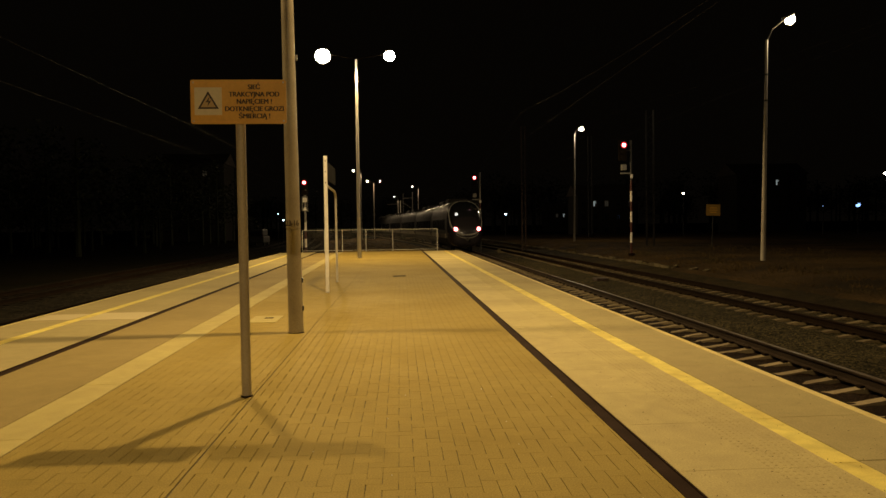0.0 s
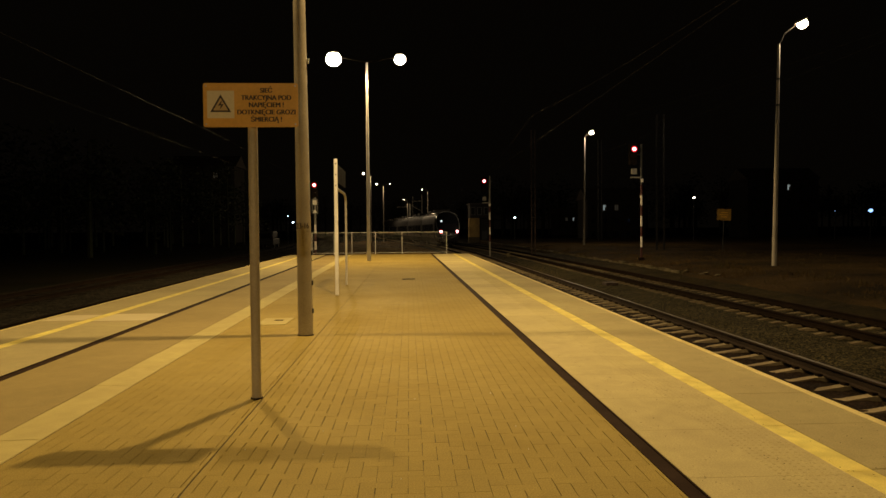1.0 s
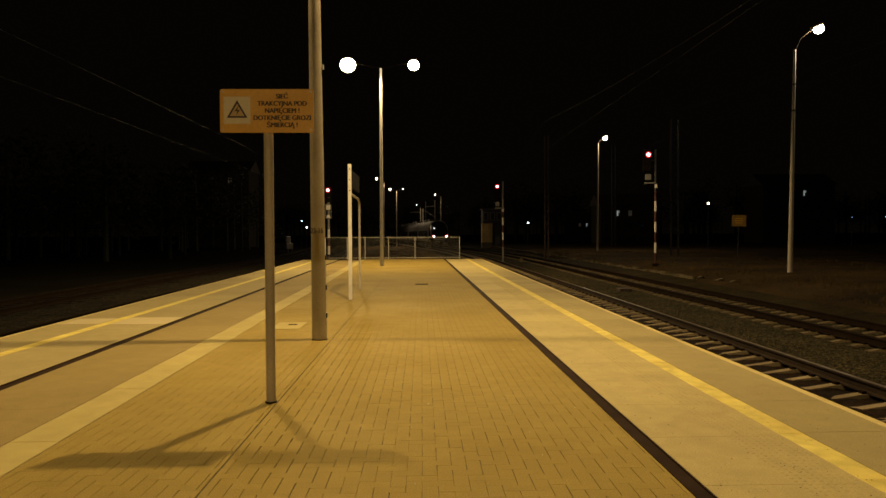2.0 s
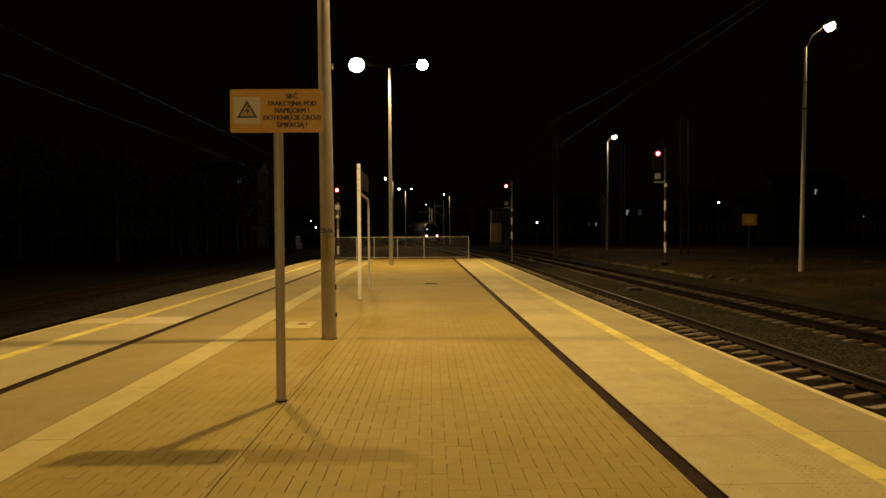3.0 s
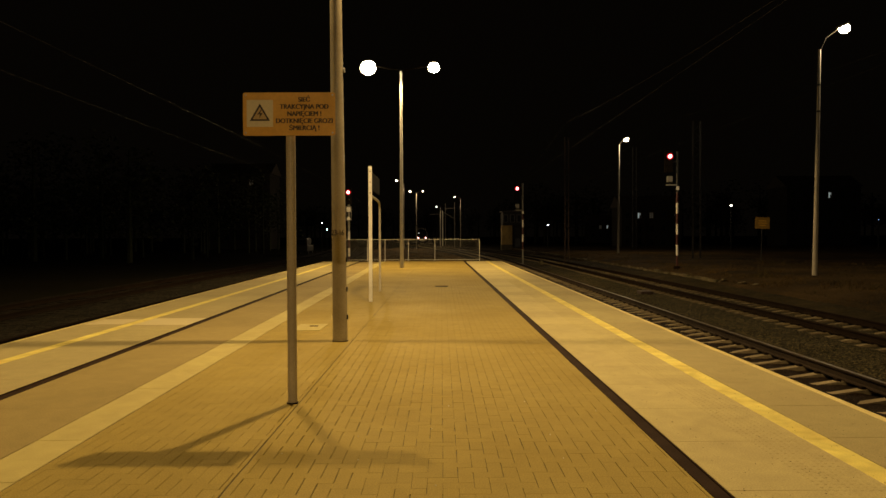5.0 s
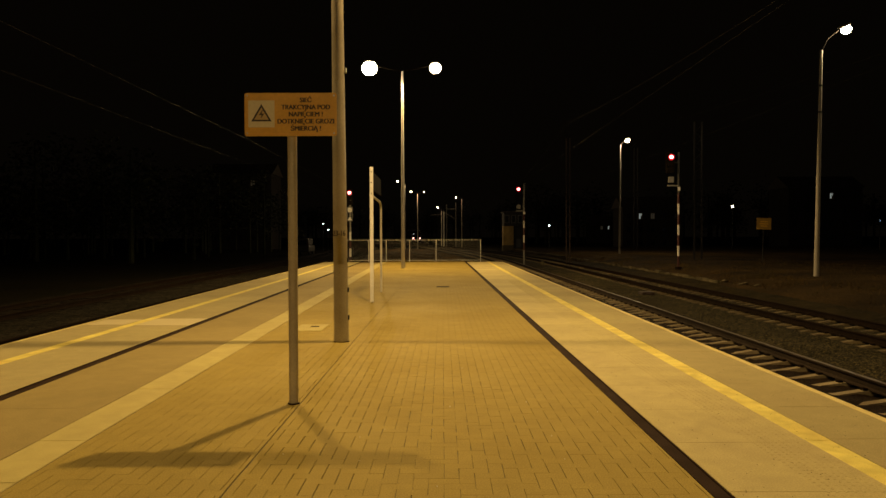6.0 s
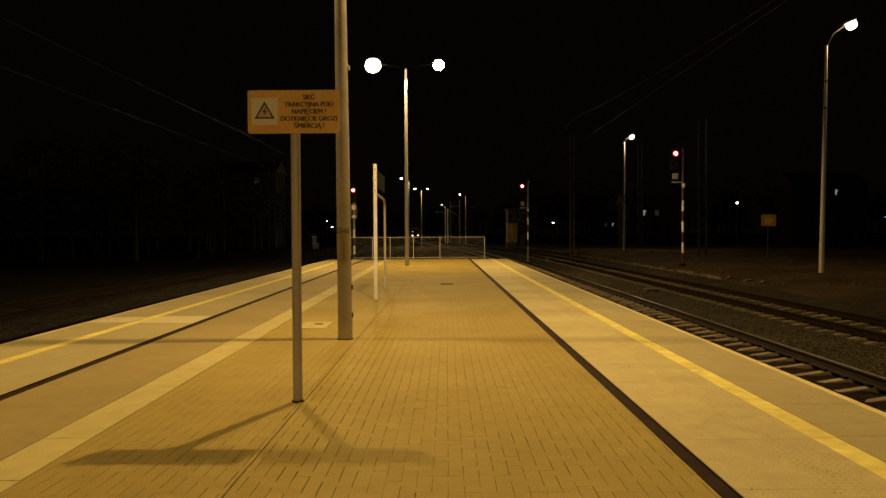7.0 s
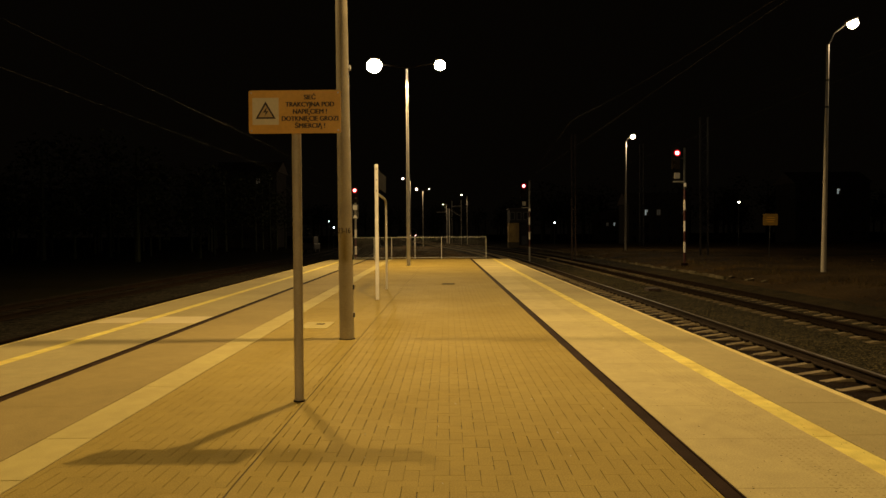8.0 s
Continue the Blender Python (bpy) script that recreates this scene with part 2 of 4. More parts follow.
M_LAMP_BLUE = glow("blue_lamp_glow", (0.26, 0.47, 1.0), 2.6)
M_RED_LENS = glow("red_lens_glow", (1.0, 0.02, 0.035), 0.7)
M_RED_CORE = glow("red_lens_core", (1.0, 0.66, 0.64), 8.0)
M_CAB = glow("cab_light_glow", (0.85, 0.88, 0.9), 0.8)
M_WINDOW = glow("lit_window_glow", (0.72, 0.85, 0.84), 0.26)
M_WINDOW_DIM = glow("dim_window_glow", (0.70, 0.74, 0.72), 0.007)


# ---------------------------------------------------------------- building helpers
def part(name, bm, mat, parent=None, label="", at=None, smooth=False):
    me = bpy.data.meshes.new(name)
    bm.normal_update()
    bm.to_mesh(me)
    bm.free()
    me.materials.append(mat)
    if smooth:
        for p in me.polygons:
            p.use_smooth = True
        me.set_sharp_from_angle(angle=radians(40))
    ob = new(name, me)
    if parent is not None:
        ob.parent = parent
    if at is not None:
        ob.matrix_basis = at
    if label:
        tagged(ob, label)
    return ob


def raw(name, verts, faces, mat, parent=None, smooth=False):
    me = bpy.data.meshes.new(name)
    me.from_pydata([tuple(v) for v in verts], [], [tuple(f) for f in faces])
    me.materials.append(mat)
    if smooth:
        for p in me.polygons:
            p.use_smooth = True
    ob = new(name, me)
    if parent is not None:
        ob.parent = parent
    return ob


def thing(name, x, y, z, label, category, group="", rz=0.0, kind=""):
    ob = new(name)
    ob.matrix_basis = pose(x, y, z, 0, 0, rz)
    return tagged(ob, label, category, group, kind)


def box(bm, x0, x1, y0, y1, z0, z1, bevel=0.0):
    m = Matrix.LocRotScale(((x0 + x1) / 2, (y0 + y1) / 2, (z0 + z1) / 2), None, (x1 - x0, y1 - y0, z1 - z0))
    got = bmesh.ops.create_cube(bm, size=1.0, matrix=m)
    if bevel:
        edges = list({e for v in got["verts"] for e in v.link_edges})
        bmesh.ops.bevel(bm, geom=edges, offset=bevel, segments=2, affect="EDGES", profile=0.5)
    return bm


def rod(bm, a, b, r0, r1=None, n=14):
    a, b = Vector(a), Vector(b)
    r1 = r0 if r1 is None else r1
    m = Matrix.Translation((a + b) / 2) @ (b - a).to_track_quat("Z", "Y").to_matrix().to_4x4()
    bmesh.ops.create_cone(bm, cap_ends=True, segments=n, radius1=r0, radius2=r1, depth=(b - a).length, matrix=m)
    return bm


def tube(bm, points, r, n=8):
    """A bent tube through the points."""
    rings = []
    pts = [Vector(p) for p in points]
    q = last = None
    for i, p in enumerate(pts):
        d = (pts[min(i + 1, len(pts) - 1)] - pts[max(i - 1, 0)]).normalized()
        q = d.to_track_quat("Z", "Y") if q is None else last.rotation_difference(d) @ q
        last = d
        rings.append([bm.verts.new(p + q @ Vector((r * math.cos(2 * math.pi * k / n), r * math.sin(2 * math.pi * k / n), 0))) for k in range(n)])
    for a, b in zip(rings, rings[1:]):
        for k in range(n):
            bm.faces.new((a[k], a[(k + 1) % n], b[(k + 1) % n], b[k]))
    bm.faces.new(rings[0][::-1])
    bm.faces.new(rings[-1])
    return bm


def ball(bm, x, y, z, rx, ry=None, rz=None, u=14, v=8):
    ry, rz = ry or rx, rz or rx
    bmesh.ops.create_uvsphere(bm, u_segments=u, v_segments=v, radius=1.0, matrix=Matrix.LocRotScale((x, y, z), None, (rx, ry, rz)))
    return bm


def B():
    return bmesh.new()


def lettering(name, words, size, x, z, y, mat, parent, bold=0.0, align="CENTER", squeeze=1.0):
    """Raised letters that face -y, centred on x with their base line at z."""
    cu = bpy.data.curves.new(name, "FONT")
    cu.body, cu.size, cu.align_x, cu.extrude = words, size, align, 0.0006
    tmp = bpy.data.objects.new(name, cu)
    scene.collection.objects.link(tmp)
    bpy.context.view_layer.update()
    me = bpy.data.meshes.new_from_object(tmp.evaluated_get(bpy.context.evaluated_depsgraph_get()))
    bpy.data.objects.remove(tmp)
    bm = B()
    for k, dx in enumerate((0.0, bold, -bold, bold / 2, -bold / 2) if bold else (0.0,)):
        n = len(bm.verts)
        bm.from_mesh(me)
        bm.verts.ensure_lookup_table()
        for v in bm.verts[n:]:
            v.co.x += dx
            v.co.z += 0.0002 * k
    for f in bm.faces:
        f.material_index = 0
    bm.to_mesh(me)
    bm.free()
    me.materials.clear()
    me.materials.append(mat)
    ob = new(name, me)
    ob.parent = parent
    ob.matrix_basis = Matrix.LocRotScale((x, y, z), Euler((radians(90), 0, 0)), (squeeze, 1, 1))
    return ob


# ---------------------------------------------------------------- tracks' lines
def near_line(y):
    """x of the near track's middle: straight along the platform, then in a bend to the left."""
    if y < 50:
        return 5.62
    if y < 110:
        return 5.62 - 0.105 * (y - 50) ** 2 / 120
    return 5.62 - 3.15 - 0.105 * (y - 110)


def far_line(y):
    return near_line(y) + 4.3


def left_line(y):
    """x of the left track's middle: it draws away from the near track, then bends with it."""
    return -8.02 - 0.03 * y if y < 50 else near_line(y) - 15.14


# ---------------------------------------------------------------- ground
random.seed(3)


def ground_sheet():
    bm = B()
    xs = [-3000, -900, -300, -120, -60, -30, -18, -6, 4, 14, 24, 40, 70, 140, 350, 1000, 3000]
    ys = [-900, -200, -60, -20, 0, 15, 30, 45, 60, 80, 110, 150, 210, 300, 600, 1500, 4500]
    grid = [[bm.verts.new((x, y, GROUND - 0.02 + (0.05 * noise.noise((x * 0.07, y * 0.07, 0)) if abs(x) < 200 else 0))) for x in xs] for y in ys]
    for r0, r1 in zip(grid, grid[1:]):
        for k in range(len(xs) - 1):
            bm.faces.new((r0[k], r0[k + 1], r1[k + 1], r1[k]))
    ob = part("ground", bm, M_SOIL)
    return tagged(ob, "dark bare soil and rough grass at night", "ground", kind="structure")


ground_sheet()


def ballast_bed(name, x0, x1, y0, y1, step, line=lambda y: 0.0, humps=(), mat=None, label="dark grey-brown crushed stone ballast beside the tracks"):
    """A rough sheet of stone; humps: places across it and heights."""
    nx, ny = int((x1 - x0) / step) + 1, int((y1 - y0) / step) + 1
    verts, faces = [], []
    rnd = random.Random(5)
    px, pz = [a for a, b in humps], [b for a, b in humps]
    for j in range(ny):
        y = y0 + (y1 - y0) * j / (ny - 1)
        off = line(y)
        for i in range(nx):
            x = x0 + (x1 - x0) * i / (nx - 1)
            z = float(np.interp(x, px, pz))
            verts.append((x + off + rnd.uniform(-0.3, 0.3) * step, y + rnd.uniform(-0.3, 0.3) * step, z + rnd.uniform(-0.018, 0.018)))
    for j in range(ny - 1):
        for i in range(nx - 1):
            a = j * nx + i
            faces.append((a, a + 1, a + nx + 1, a + nx))
    ob = raw(name, verts, faces, mat or M_BALLAST, smooth=True)
    return tagged(ob, label, "ballast", kind="structure")


HUMPS = [(-1.9, -0.84), (-1.3, -0.775), (1.0, -0.775), (1.2, -0.77), (1.55, -0.72), (1.9, -0.69), (2.7, -0.69), (3.2, -0.765), (5.4, -0.765), (5.9, -0.70), (6.4, -0.62), (8.6, -0.58)]
OILY = "oil-stained dark ballast between the sleepers"
ballast_bed("ballast_bed_near", -1.9, 1.38, -14, 50, 0.11, near_line, HUMPS, M_OILY, OILY)
ballast_bed("ballast_bed_middle", 1.28, 3.02, -14, 50, 0.07, near_line, HUMPS)
ballast_bed("ballast_bed_beyond", 2.92, 5.68, -14, 50, 0.11, near_line, HUMPS)
ballast_bed("track_shoulder", 5.58, 8.6, -14, 62, 0.13, near_line, HUMPS, M_SHOULDER, "dark soil shoulder beside the tracks")
ballast_bed("ballast_bed_far", -1.9, 6.4, 49.9, 320, 0.55, near_line, HUMPS)
HUMPS_L = [(-7.4, -0.86), (-6.3, -0.74), (-1.8, -0.72), (1.4, -0.76), (1.9, -0.86)]
# the left bed's shade is in its stone colour
ballast_bed("ballast_bed_left", -7.4, 1.9, -14, 120, 0.15, left_line, HUMPS_L, M_UNLIT_BALLAST)


def rail(track, line, side, y0, y1, head):
    """A rail with foot, web and head along the track's line."""
    half = [(-0.07, -0.165), (-0.07, -0.150), (-0.012, -0.135), (-0.012, -0.045), (-0.036, -0.035), (-0.036, -0.006), (-0.028, 0.0)]
    prof = half + [(-a, b) for a, b in reversed(half)]
    bm = B()
    rings = []
    y = y0
    while y <= y1:
        x = line(y) + side * 0.7525
        rings.append([bm.verts.new((x + a, y, RAIL_TOP + b)) for a, b in prof])
        y += 40 if y < 40 else 6
    n = len(prof)
    for r0, r1 in zip(rings, rings[1:]):
        for k in range(n):
            f = bm.faces.new((r0[k], r1[k], r1[(k + 1) % n], r0[(k + 1) % n]))
            f.material_index = 1 if k in (5, 6, 7) else 0
    ob = part("rail", bm, M_RAIL if head is M_RAIL else M_RAIL_BROWN, track)
    ob.data.materials.append(head)
    return ob


def sleeper_mesh(mat):
    bm = B()
    prof = [(-1.3, -0.05), (-1.0, 0.0), (-0.60, 0.0), (-0.22, -0.055), (0.22, -0.055), (0.60, 0.0), (1.0, 0.0), (1.3, -0.05)]
    tops = []
    for s, drop in ((-0.085, 0.17), (-0.074, 0.0), (0.074, 0.0), (0.085, 0.17)):
        tops.append([bm.verts.new((x, s, z - drop)) for x, z in prof])
    for a, b in zip(tops, tops[1:]):
        for k in range(len(prof) - 1):
            bm.faces.new((a[k], a[k + 1], b[k + 1], b[k]))
    for k in (0, -1):
        bm.faces.new([t[k] for t in tops])
    for x in (-0.7525, 0.7525):
        for s in (-0.12, 0.12):
            old = set(bm.faces)
            box(bm, x + s - 0.035, x + s + 0.035, -0.05, 0.05, -0.005, 0.038)
            for f in set(bm.faces) - old:
                f.material_index = 1
    bmesh.ops.recalc_face_normals(bm, faces=bm.faces)
    me = bpy.data.meshes.new("sleeper")
    bm.to_mesh(me)
    bm.free()
    me.materials.append(mat)
    me.materials.append(M_RAIL)
    return me


SLEEPER_PITCH, SLEEPER_FIRST = 0.622, 4.30


def track(name, line, single_to, end, label, start=2.0, mat=None, head=None):
    t = thing(name, 0, 0, 0, label, "railway track", kind="structure")
    for side in (-1, 1):
        rail(t, line, side, start - 18, end, head or M_RAILHEAD)
    me = sleeper_mesh(mat or M_SLEEPER)
    rnd = random.Random(8)
    y = SLEEPER_FIRST - 30 * SLEEPER_PITCH
    while y < single_to:
        ob = new("sleeper", me)
        ob.parent = t
        ob.matrix_basis = pose(line(y) + rnd.uniform(-0.02, 0.02), y, SLEEPER_TOP + rnd.uniform(-0.008, 0.008), 0, 0, rnd.uniform(-0.5, 0.5))
        y += SLEEPER_PITCH
    verts, faces = [], []
    while y < end:
        x, k = line(y), len(verts)
        for zz, s in ((SLEEPER_TOP, 0.1), (SLEEPER_TOP - 0.12, 0.13)):
            verts += [(x - 1.3, y - s, zz), (x + 1.3, y - s, zz), (x + 1.3, y + s, zz), (x - 1.3, y + s, zz)]
        faces += [(k, k + 1, k + 2, k + 3)] + [(k + 4 + i, k + 4 + (i + 1) % 4, k + (i + 1) % 4, k + i) for i in range(4)]
        y += SLEEPER_PITCH
    if verts:
        tagged(raw("far_sleepers", verts, faces, mat or M_SLEEPER, t), kind="stuff")
    return t


track("track_near", near_line, 60, 320, "railway track with rusty rails on pale concrete sleepers")
track("track_far", far_line, 60, 320, "railway track with rusty rails on half-buried concrete sleepers", mat=M_DIRTY_SLEEPER, head=M_RAIL)
track("track_left", left_line, 2, 160, "railway track in the dark beside the platform", mat=M_UNLIT_SLEEPER, head=M_RAIL)
track("track_left_outer", lambda y: left_line(y) - 4.4, 2, 160, "outer railway track in the dark beside the platform", mat=M_UNLIT_SLEEPER, head=M_RAIL)


def old_platform_line(y):
    return 12.8


def old_platform():
    """The low disused platform across the tracks: an edge of concrete and a field of dry grass."""
    rnd = random.Random(4)
    edge = thing("old_platform_edge", 0, 0, 0, "crumbling concrete edge of a low disused platform", "platform edge", kind="structure")
    shapes = []
    for k in range(6):
        bm = B()
        box(bm, 0, 0.30, -0.49, 0.49, GROUND - OLD_EDGE - 0.05, 0.0, 0.03)
        for v in bm.verts:
            if v.co.z > -0.1:
                v.co += Vector((rnd.uniform(-0.03, 0.03), rnd.uniform(-0.02, 0.02), rnd.uniform(-0.05, 0.01)))
        me = bpy.data.meshes.new("kerb_stone")
        bm.to_mesh(me)
        bm.free()
        me.materials.append(M_OLD_CONCRETE)
        shapes.append(me)
    for a in np.arange(33.0, 130, 1.0):
        ob = new("kerb_stone", rnd.choice(shapes))
        ob.parent = edge
        ob.matrix_basis = pose(old_platform_line(a) + rnd.uniform(-0.03, 0.05), a + 0.5, OLD_EDGE + rnd.uniform(-0.04, 0.03), rnd.uniform(-1.5, 1.5),
                               rnd.uniform(-3, 3), rnd.uniform(-1, 1))
    # broken pale lumps where the edge ends
    for x, y, turn, size in ((0.10, 32.5, 75, 0.20), (0.15, 30.6, 95, 0.18), (0.35, 29.7, 80, 0.15)):
        bm = B()
        ball(bm, 0, 0, 0, size * 2.2, size, size * 0.4, 8, 5)
        for v in bm.verts:
            v.co *= rnd.uniform(0.75, 1.15)
        part("broken_lump", bm, M_OLD_CONCRETE, edge, "pale broken lump", at=pose(old_platform_line(y) + x, y, OLD_EDGE - 0.02, rnd.uniform(-20, 20), 10, turn))
    bm = B()
    cols = [-0.7, -0.2, 0.2, 0.6, 1.1, 1.8, 2.6, 3.5, 4.5, 6, 8, 11, 15, 20, 30, 50, 90]
    rows = list(np.arange(-10, 70, 0.7)) + [75, 85, 100, 130]
    g = [[bm.verts.new((old_platform_line(y) + c, y, (OLD_EDGE + (OLD_PLATFORM - OLD_EDGE) * min(1, c / 2.2) - (0.3 if c < 0 and y > 32 else 0.22 if c < -0.5 else 0)) - 0.03 + 0.10 * noise.noise((c * 0.6, y * 0.6, 1)) * min(1, c)
                        + 0.05 * noise.noise((c * 3, y * 2, 4)))) for c in cols] for y in rows]
    for a, b in zip(g, g[1:]):
        for k in range(len(cols) - 1):
            bm.faces.new((a[k], a[k + 1], b[k + 1], b[k]))
    field = part("grass_field", bm, M_GRASS_SOIL, smooth=True)
    tagged(field, "uneven strip of dry grass and soil beyond the tracks", "grass field", kind="structure")


old_platform()


def end_verge():
    """The rough strip of dry grass and rubble between the tracks beyond the platform."""
    bm = B()
    rows = list(np.arange(46.6, 92, 0.6)) + list(np.arange(92, 131, 2.0))
    n = 22
    grid = []
    for y in rows:
        a, b = left_line(y) + 1.95, near_line(y) - 1.95
        line = []
        for k in range(n + 1):
            u = k / n
            x = a + (b - a) * u
            rise = math.sin(math.pi * u) ** 0.5
            line.append(bm.verts.new((x, y, GROUND + 0.02 + rise * (0.36 + 0.40 * noise.noise((x * 0.7, y * 0.45, 9)) + 0.14 * noise.noise((x * 2.2, y * 1.6, 3))))))
        grid.append(line)
    for r0, r1 in zip(grid, grid[1:]):
        for k in range(n):
            bm.faces.new((r0[k], r0[k + 1], r1[k + 1], r1[k]))
    tagged(part("verge", bm, M_VERGE, smooth=True), "rough dry grass and rubble between the tracks", "verge", kind="structure")


end_verge()


def track_fittings():
    magnet = thing("track_magnet", 7.99, 27.8, -0.70, "small rusty box on the ballast between the tracks", "track magnet")
    bm = B()
    box(bm, -0.24, 0.24, -0.30, 0.30, 0.0, 0.12, 0.02)
    part("housing", bm, M_RUST, magnet)
    bm = B()
    box(bm, -0.10, 0.10, -0.38, -0.30, 0.0, 0.07, 0.01)
    part("cable_box", bm, M_RUST, magnet)
    post = thing("marker_stone", 8.07, 57.3, -0.80, "short pale concrete marker stone beside the track", "marker stone")
    bm = B()
    box(bm, -0.14, 0.14, -0.12, 0.12, -0.2, 0.42, 0.04)
    part("stone", bm, M_OLD_CONCRETE, post)


track_fittings()


def grass_tufts():
    rnd = random.Random(11)
    verts, faces = [], []
    for _ in range(7000):
        y = rnd.uniform(14, 75)
        c = rnd.uniform(0.35, 14) if rnd.random() < 0.75 else rnd.uniform(0.2, 3)
        x = old_platform_line(y) + c
        if noise.noise((x * 0.5, y * 0.5, 7)) < -0.12:
            continue
        tall = 2.0 if noise.noise((x * 0.9, y * 0.9, 1)) > 0.15 else 1.0
        for _ in range(5):
            bx, by = x + rnd.gauss(0, 0.08), y + rnd.gauss(0, 0.08)
            hgt, w = rnd.uniform(0.02, 0.11) * tall, rnd.uniform(0.007, 0.014)
            a, l = rnd.uniform(0, 6.28), rnd.uniform(0.02, 0.12)
            k = len(verts)
            zb = OLD_EDGE + (OLD_PLATFORM - OLD_EDGE) * min(1, c / 2.2) - 0.08
            verts += [(bx - w * math.sin(a), by + w * math.cos(a), zb), (bx + w * math.sin(a), by - w * math.cos(a), zb),
                      (bx + l * math.cos(a), by + l * math.sin(a), zb + 0.06 + hgt)]
            faces.append((k, k + 1, k + 2))
    for _ in range(900):
        y = 14 + 66 * rnd.random()
        c = rnd.uniform(-0.16, 0.4)
        x = old_platform_line(y) + c
        if noise.noise((y * 0.35, 2.0, 3.0)) < -0.2:
            continue
        for _ in range(4):
            bx, by = x + rnd.gauss(0, 0.06), y + rnd.gauss(0, 0.1)
            low = c < 0.02
            zb = GROUND + 0.05 if low else OLD_EDGE - 0.05
            hgt, w = rnd.uniform(0.10, 0.28) if low else rnd.uniform(0.05, 0.13), rnd.uniform(0.008, 0.016)
            a, l = rnd.uniform(0, 6.28), rnd.uniform(0.02, 0.14)
            k = len(verts)
            verts += [(bx - w * math.sin(a), by + w * math.cos(a), zb), (bx + w * math.sin(a), by - w * math.cos(a), zb),
                      (bx + l * math.cos(a), by + l * math.sin(a), zb + hgt)]
            faces.append((k, k + 1, k + 2))
    ob = raw("dry_grass", verts, faces, M_GRASS)
    tagged(ob, "sparse tufts of dry yellowed grass", "grass", kind="stuff")


grass_tufts()

# ---------------------------------------------------------------- platform
PX1, PY0, PY1 = 3.82, -16.0, 46.0


def left_channel(y):
    return -4.22 - 0.0215 * y


def guide_line(y):
    return -2.86 - 0.020 * y


def left_edge(y):
    return -6.16 - 0.0385 * y + 0.00018 * y * y


def left_yellow(y):
    return -5.50 - 0.0095 * y - 0.00033 * y * y


SEAM = -1.36


def channel_right(y):
    return 1.625 - 0.0055 * (y - 5)


platform = thing("platform", 0, 0, 0, "wide island platform paved with brick and concrete slabs", "platform", kind="structure")


def platform_core():
    bm = B()
    rings = []
    for y in np.linspace(PY0, PY1 - 0.02, 24):
        a, b = left_edge(y) + 0.06, PX1 - 0.06
        rings.append([bm.verts.new((x, y, z)) for x, z in ((a, GROUND - 0.1), (b, GROUND - 0.1), (b, -0.075), (a, -0.075))])
    for r0, r1 in zip(rings, rings[1:]):
        for k in range(4):
            bm.faces.new((r0[k], r0[(k + 1) % 4], r1[(k + 1) % 4], r1[k]))
    bm.faces.new(rings[0])
    bm.faces.new(rings[-1])
    bmesh.ops.recalc_face_normals(bm, faces=bm.faces)
    part("core", bm, M_CONCRETE, platform)
    bm = B()
    a, b = PY0 + 0.1, PY1 - 0.1
    lo = [bm.verts.new((x, y, -0.08)) for x, y in ((guide_line(a), a), (channel_right(a), a), (channel_right(b), b), (guide_line(b), b))]
    hi = [bm.verts.new((v.co.x, v.co.y, -0.007)) for v in lo]
    for k in range(4):
        bm.faces.new((lo[k], lo[(k + 1) % 4], hi[(k + 1) % 4], hi[k]))
    bm.faces.new(hi)
    part("joint_bed", bm, M_SAND, platform)


platform_core()


def slab_mesh(w, l, h=0.07, gap=0.004, ch=0.004):
    bm = B()
    rings = []
    for z, i in ((-h, 0.0), (-ch, 0.0), (0.0, ch)):
        a, b = w / 2 - gap / 2 - i, l / 2 - gap / 2 - i
        rings.append([bm.verts.new(p) for p in ((-a, -b, z), (a, -b, z), (a, b, z), (-a, b, z))])
    for r0, r1 in zip(rings, rings[1:]):
        for k in range(4):
            bm.faces.new((r0[k], r0[(k + 1) % 4], r1[(k + 1) % 4], r1[k]))
    bm.faces.new(rings[-1])
    me = bpy.data.meshes.new("slab")
    bm.to_mesh(me)
    bm.free()
    return me


SLAB_PITCH, SLAB_FIRST = 1.05, 4.34


def slab_row(name, x0, x1, mat, first=SLAB_FIRST, pitch=SLAB_PITCH, lean=0.0, label="", lift=0.0, split=1):
    me = slab_mesh(x1 - x0, pitch)
    me.materials.append(mat)
    rnd = random.Random(int(x0 * 100))
    k = -int((first - PY0) / pitch)
    while first + (k + 1) * pitch < PY1:
        y = first + (k + 0.5) * pitch
        ob = new(name, me)
        ob.parent = platform
        ob.matrix_basis = pose((x0 + x1) / 2 + lean * y, y, lift + rnd.uniform(-0.0015, 0.0015), 0, 0, -math.degrees(lean))
        k += 1


slab_row("yellow_slab", 2.795, 2.99, M_YELLOW, first=SLAB_FIRST + 0.05)
slab_row("edge_slab", 2.995, 3.735, M_SLAB_WORN, first=SLAB_FIRST + 0.08)
slab_row("nosing", 3.74, PX1, M_NOSING, first=SLAB_FIRST + 0.08, lift=0.002)
slab_row("guide_slab", -2.86 - 0.19, -2.86 + 0.19, M_GUIDE, first=SLAB_FIRST + 0.2, pitch=0.95, lean=-0.020, lift=0.001)


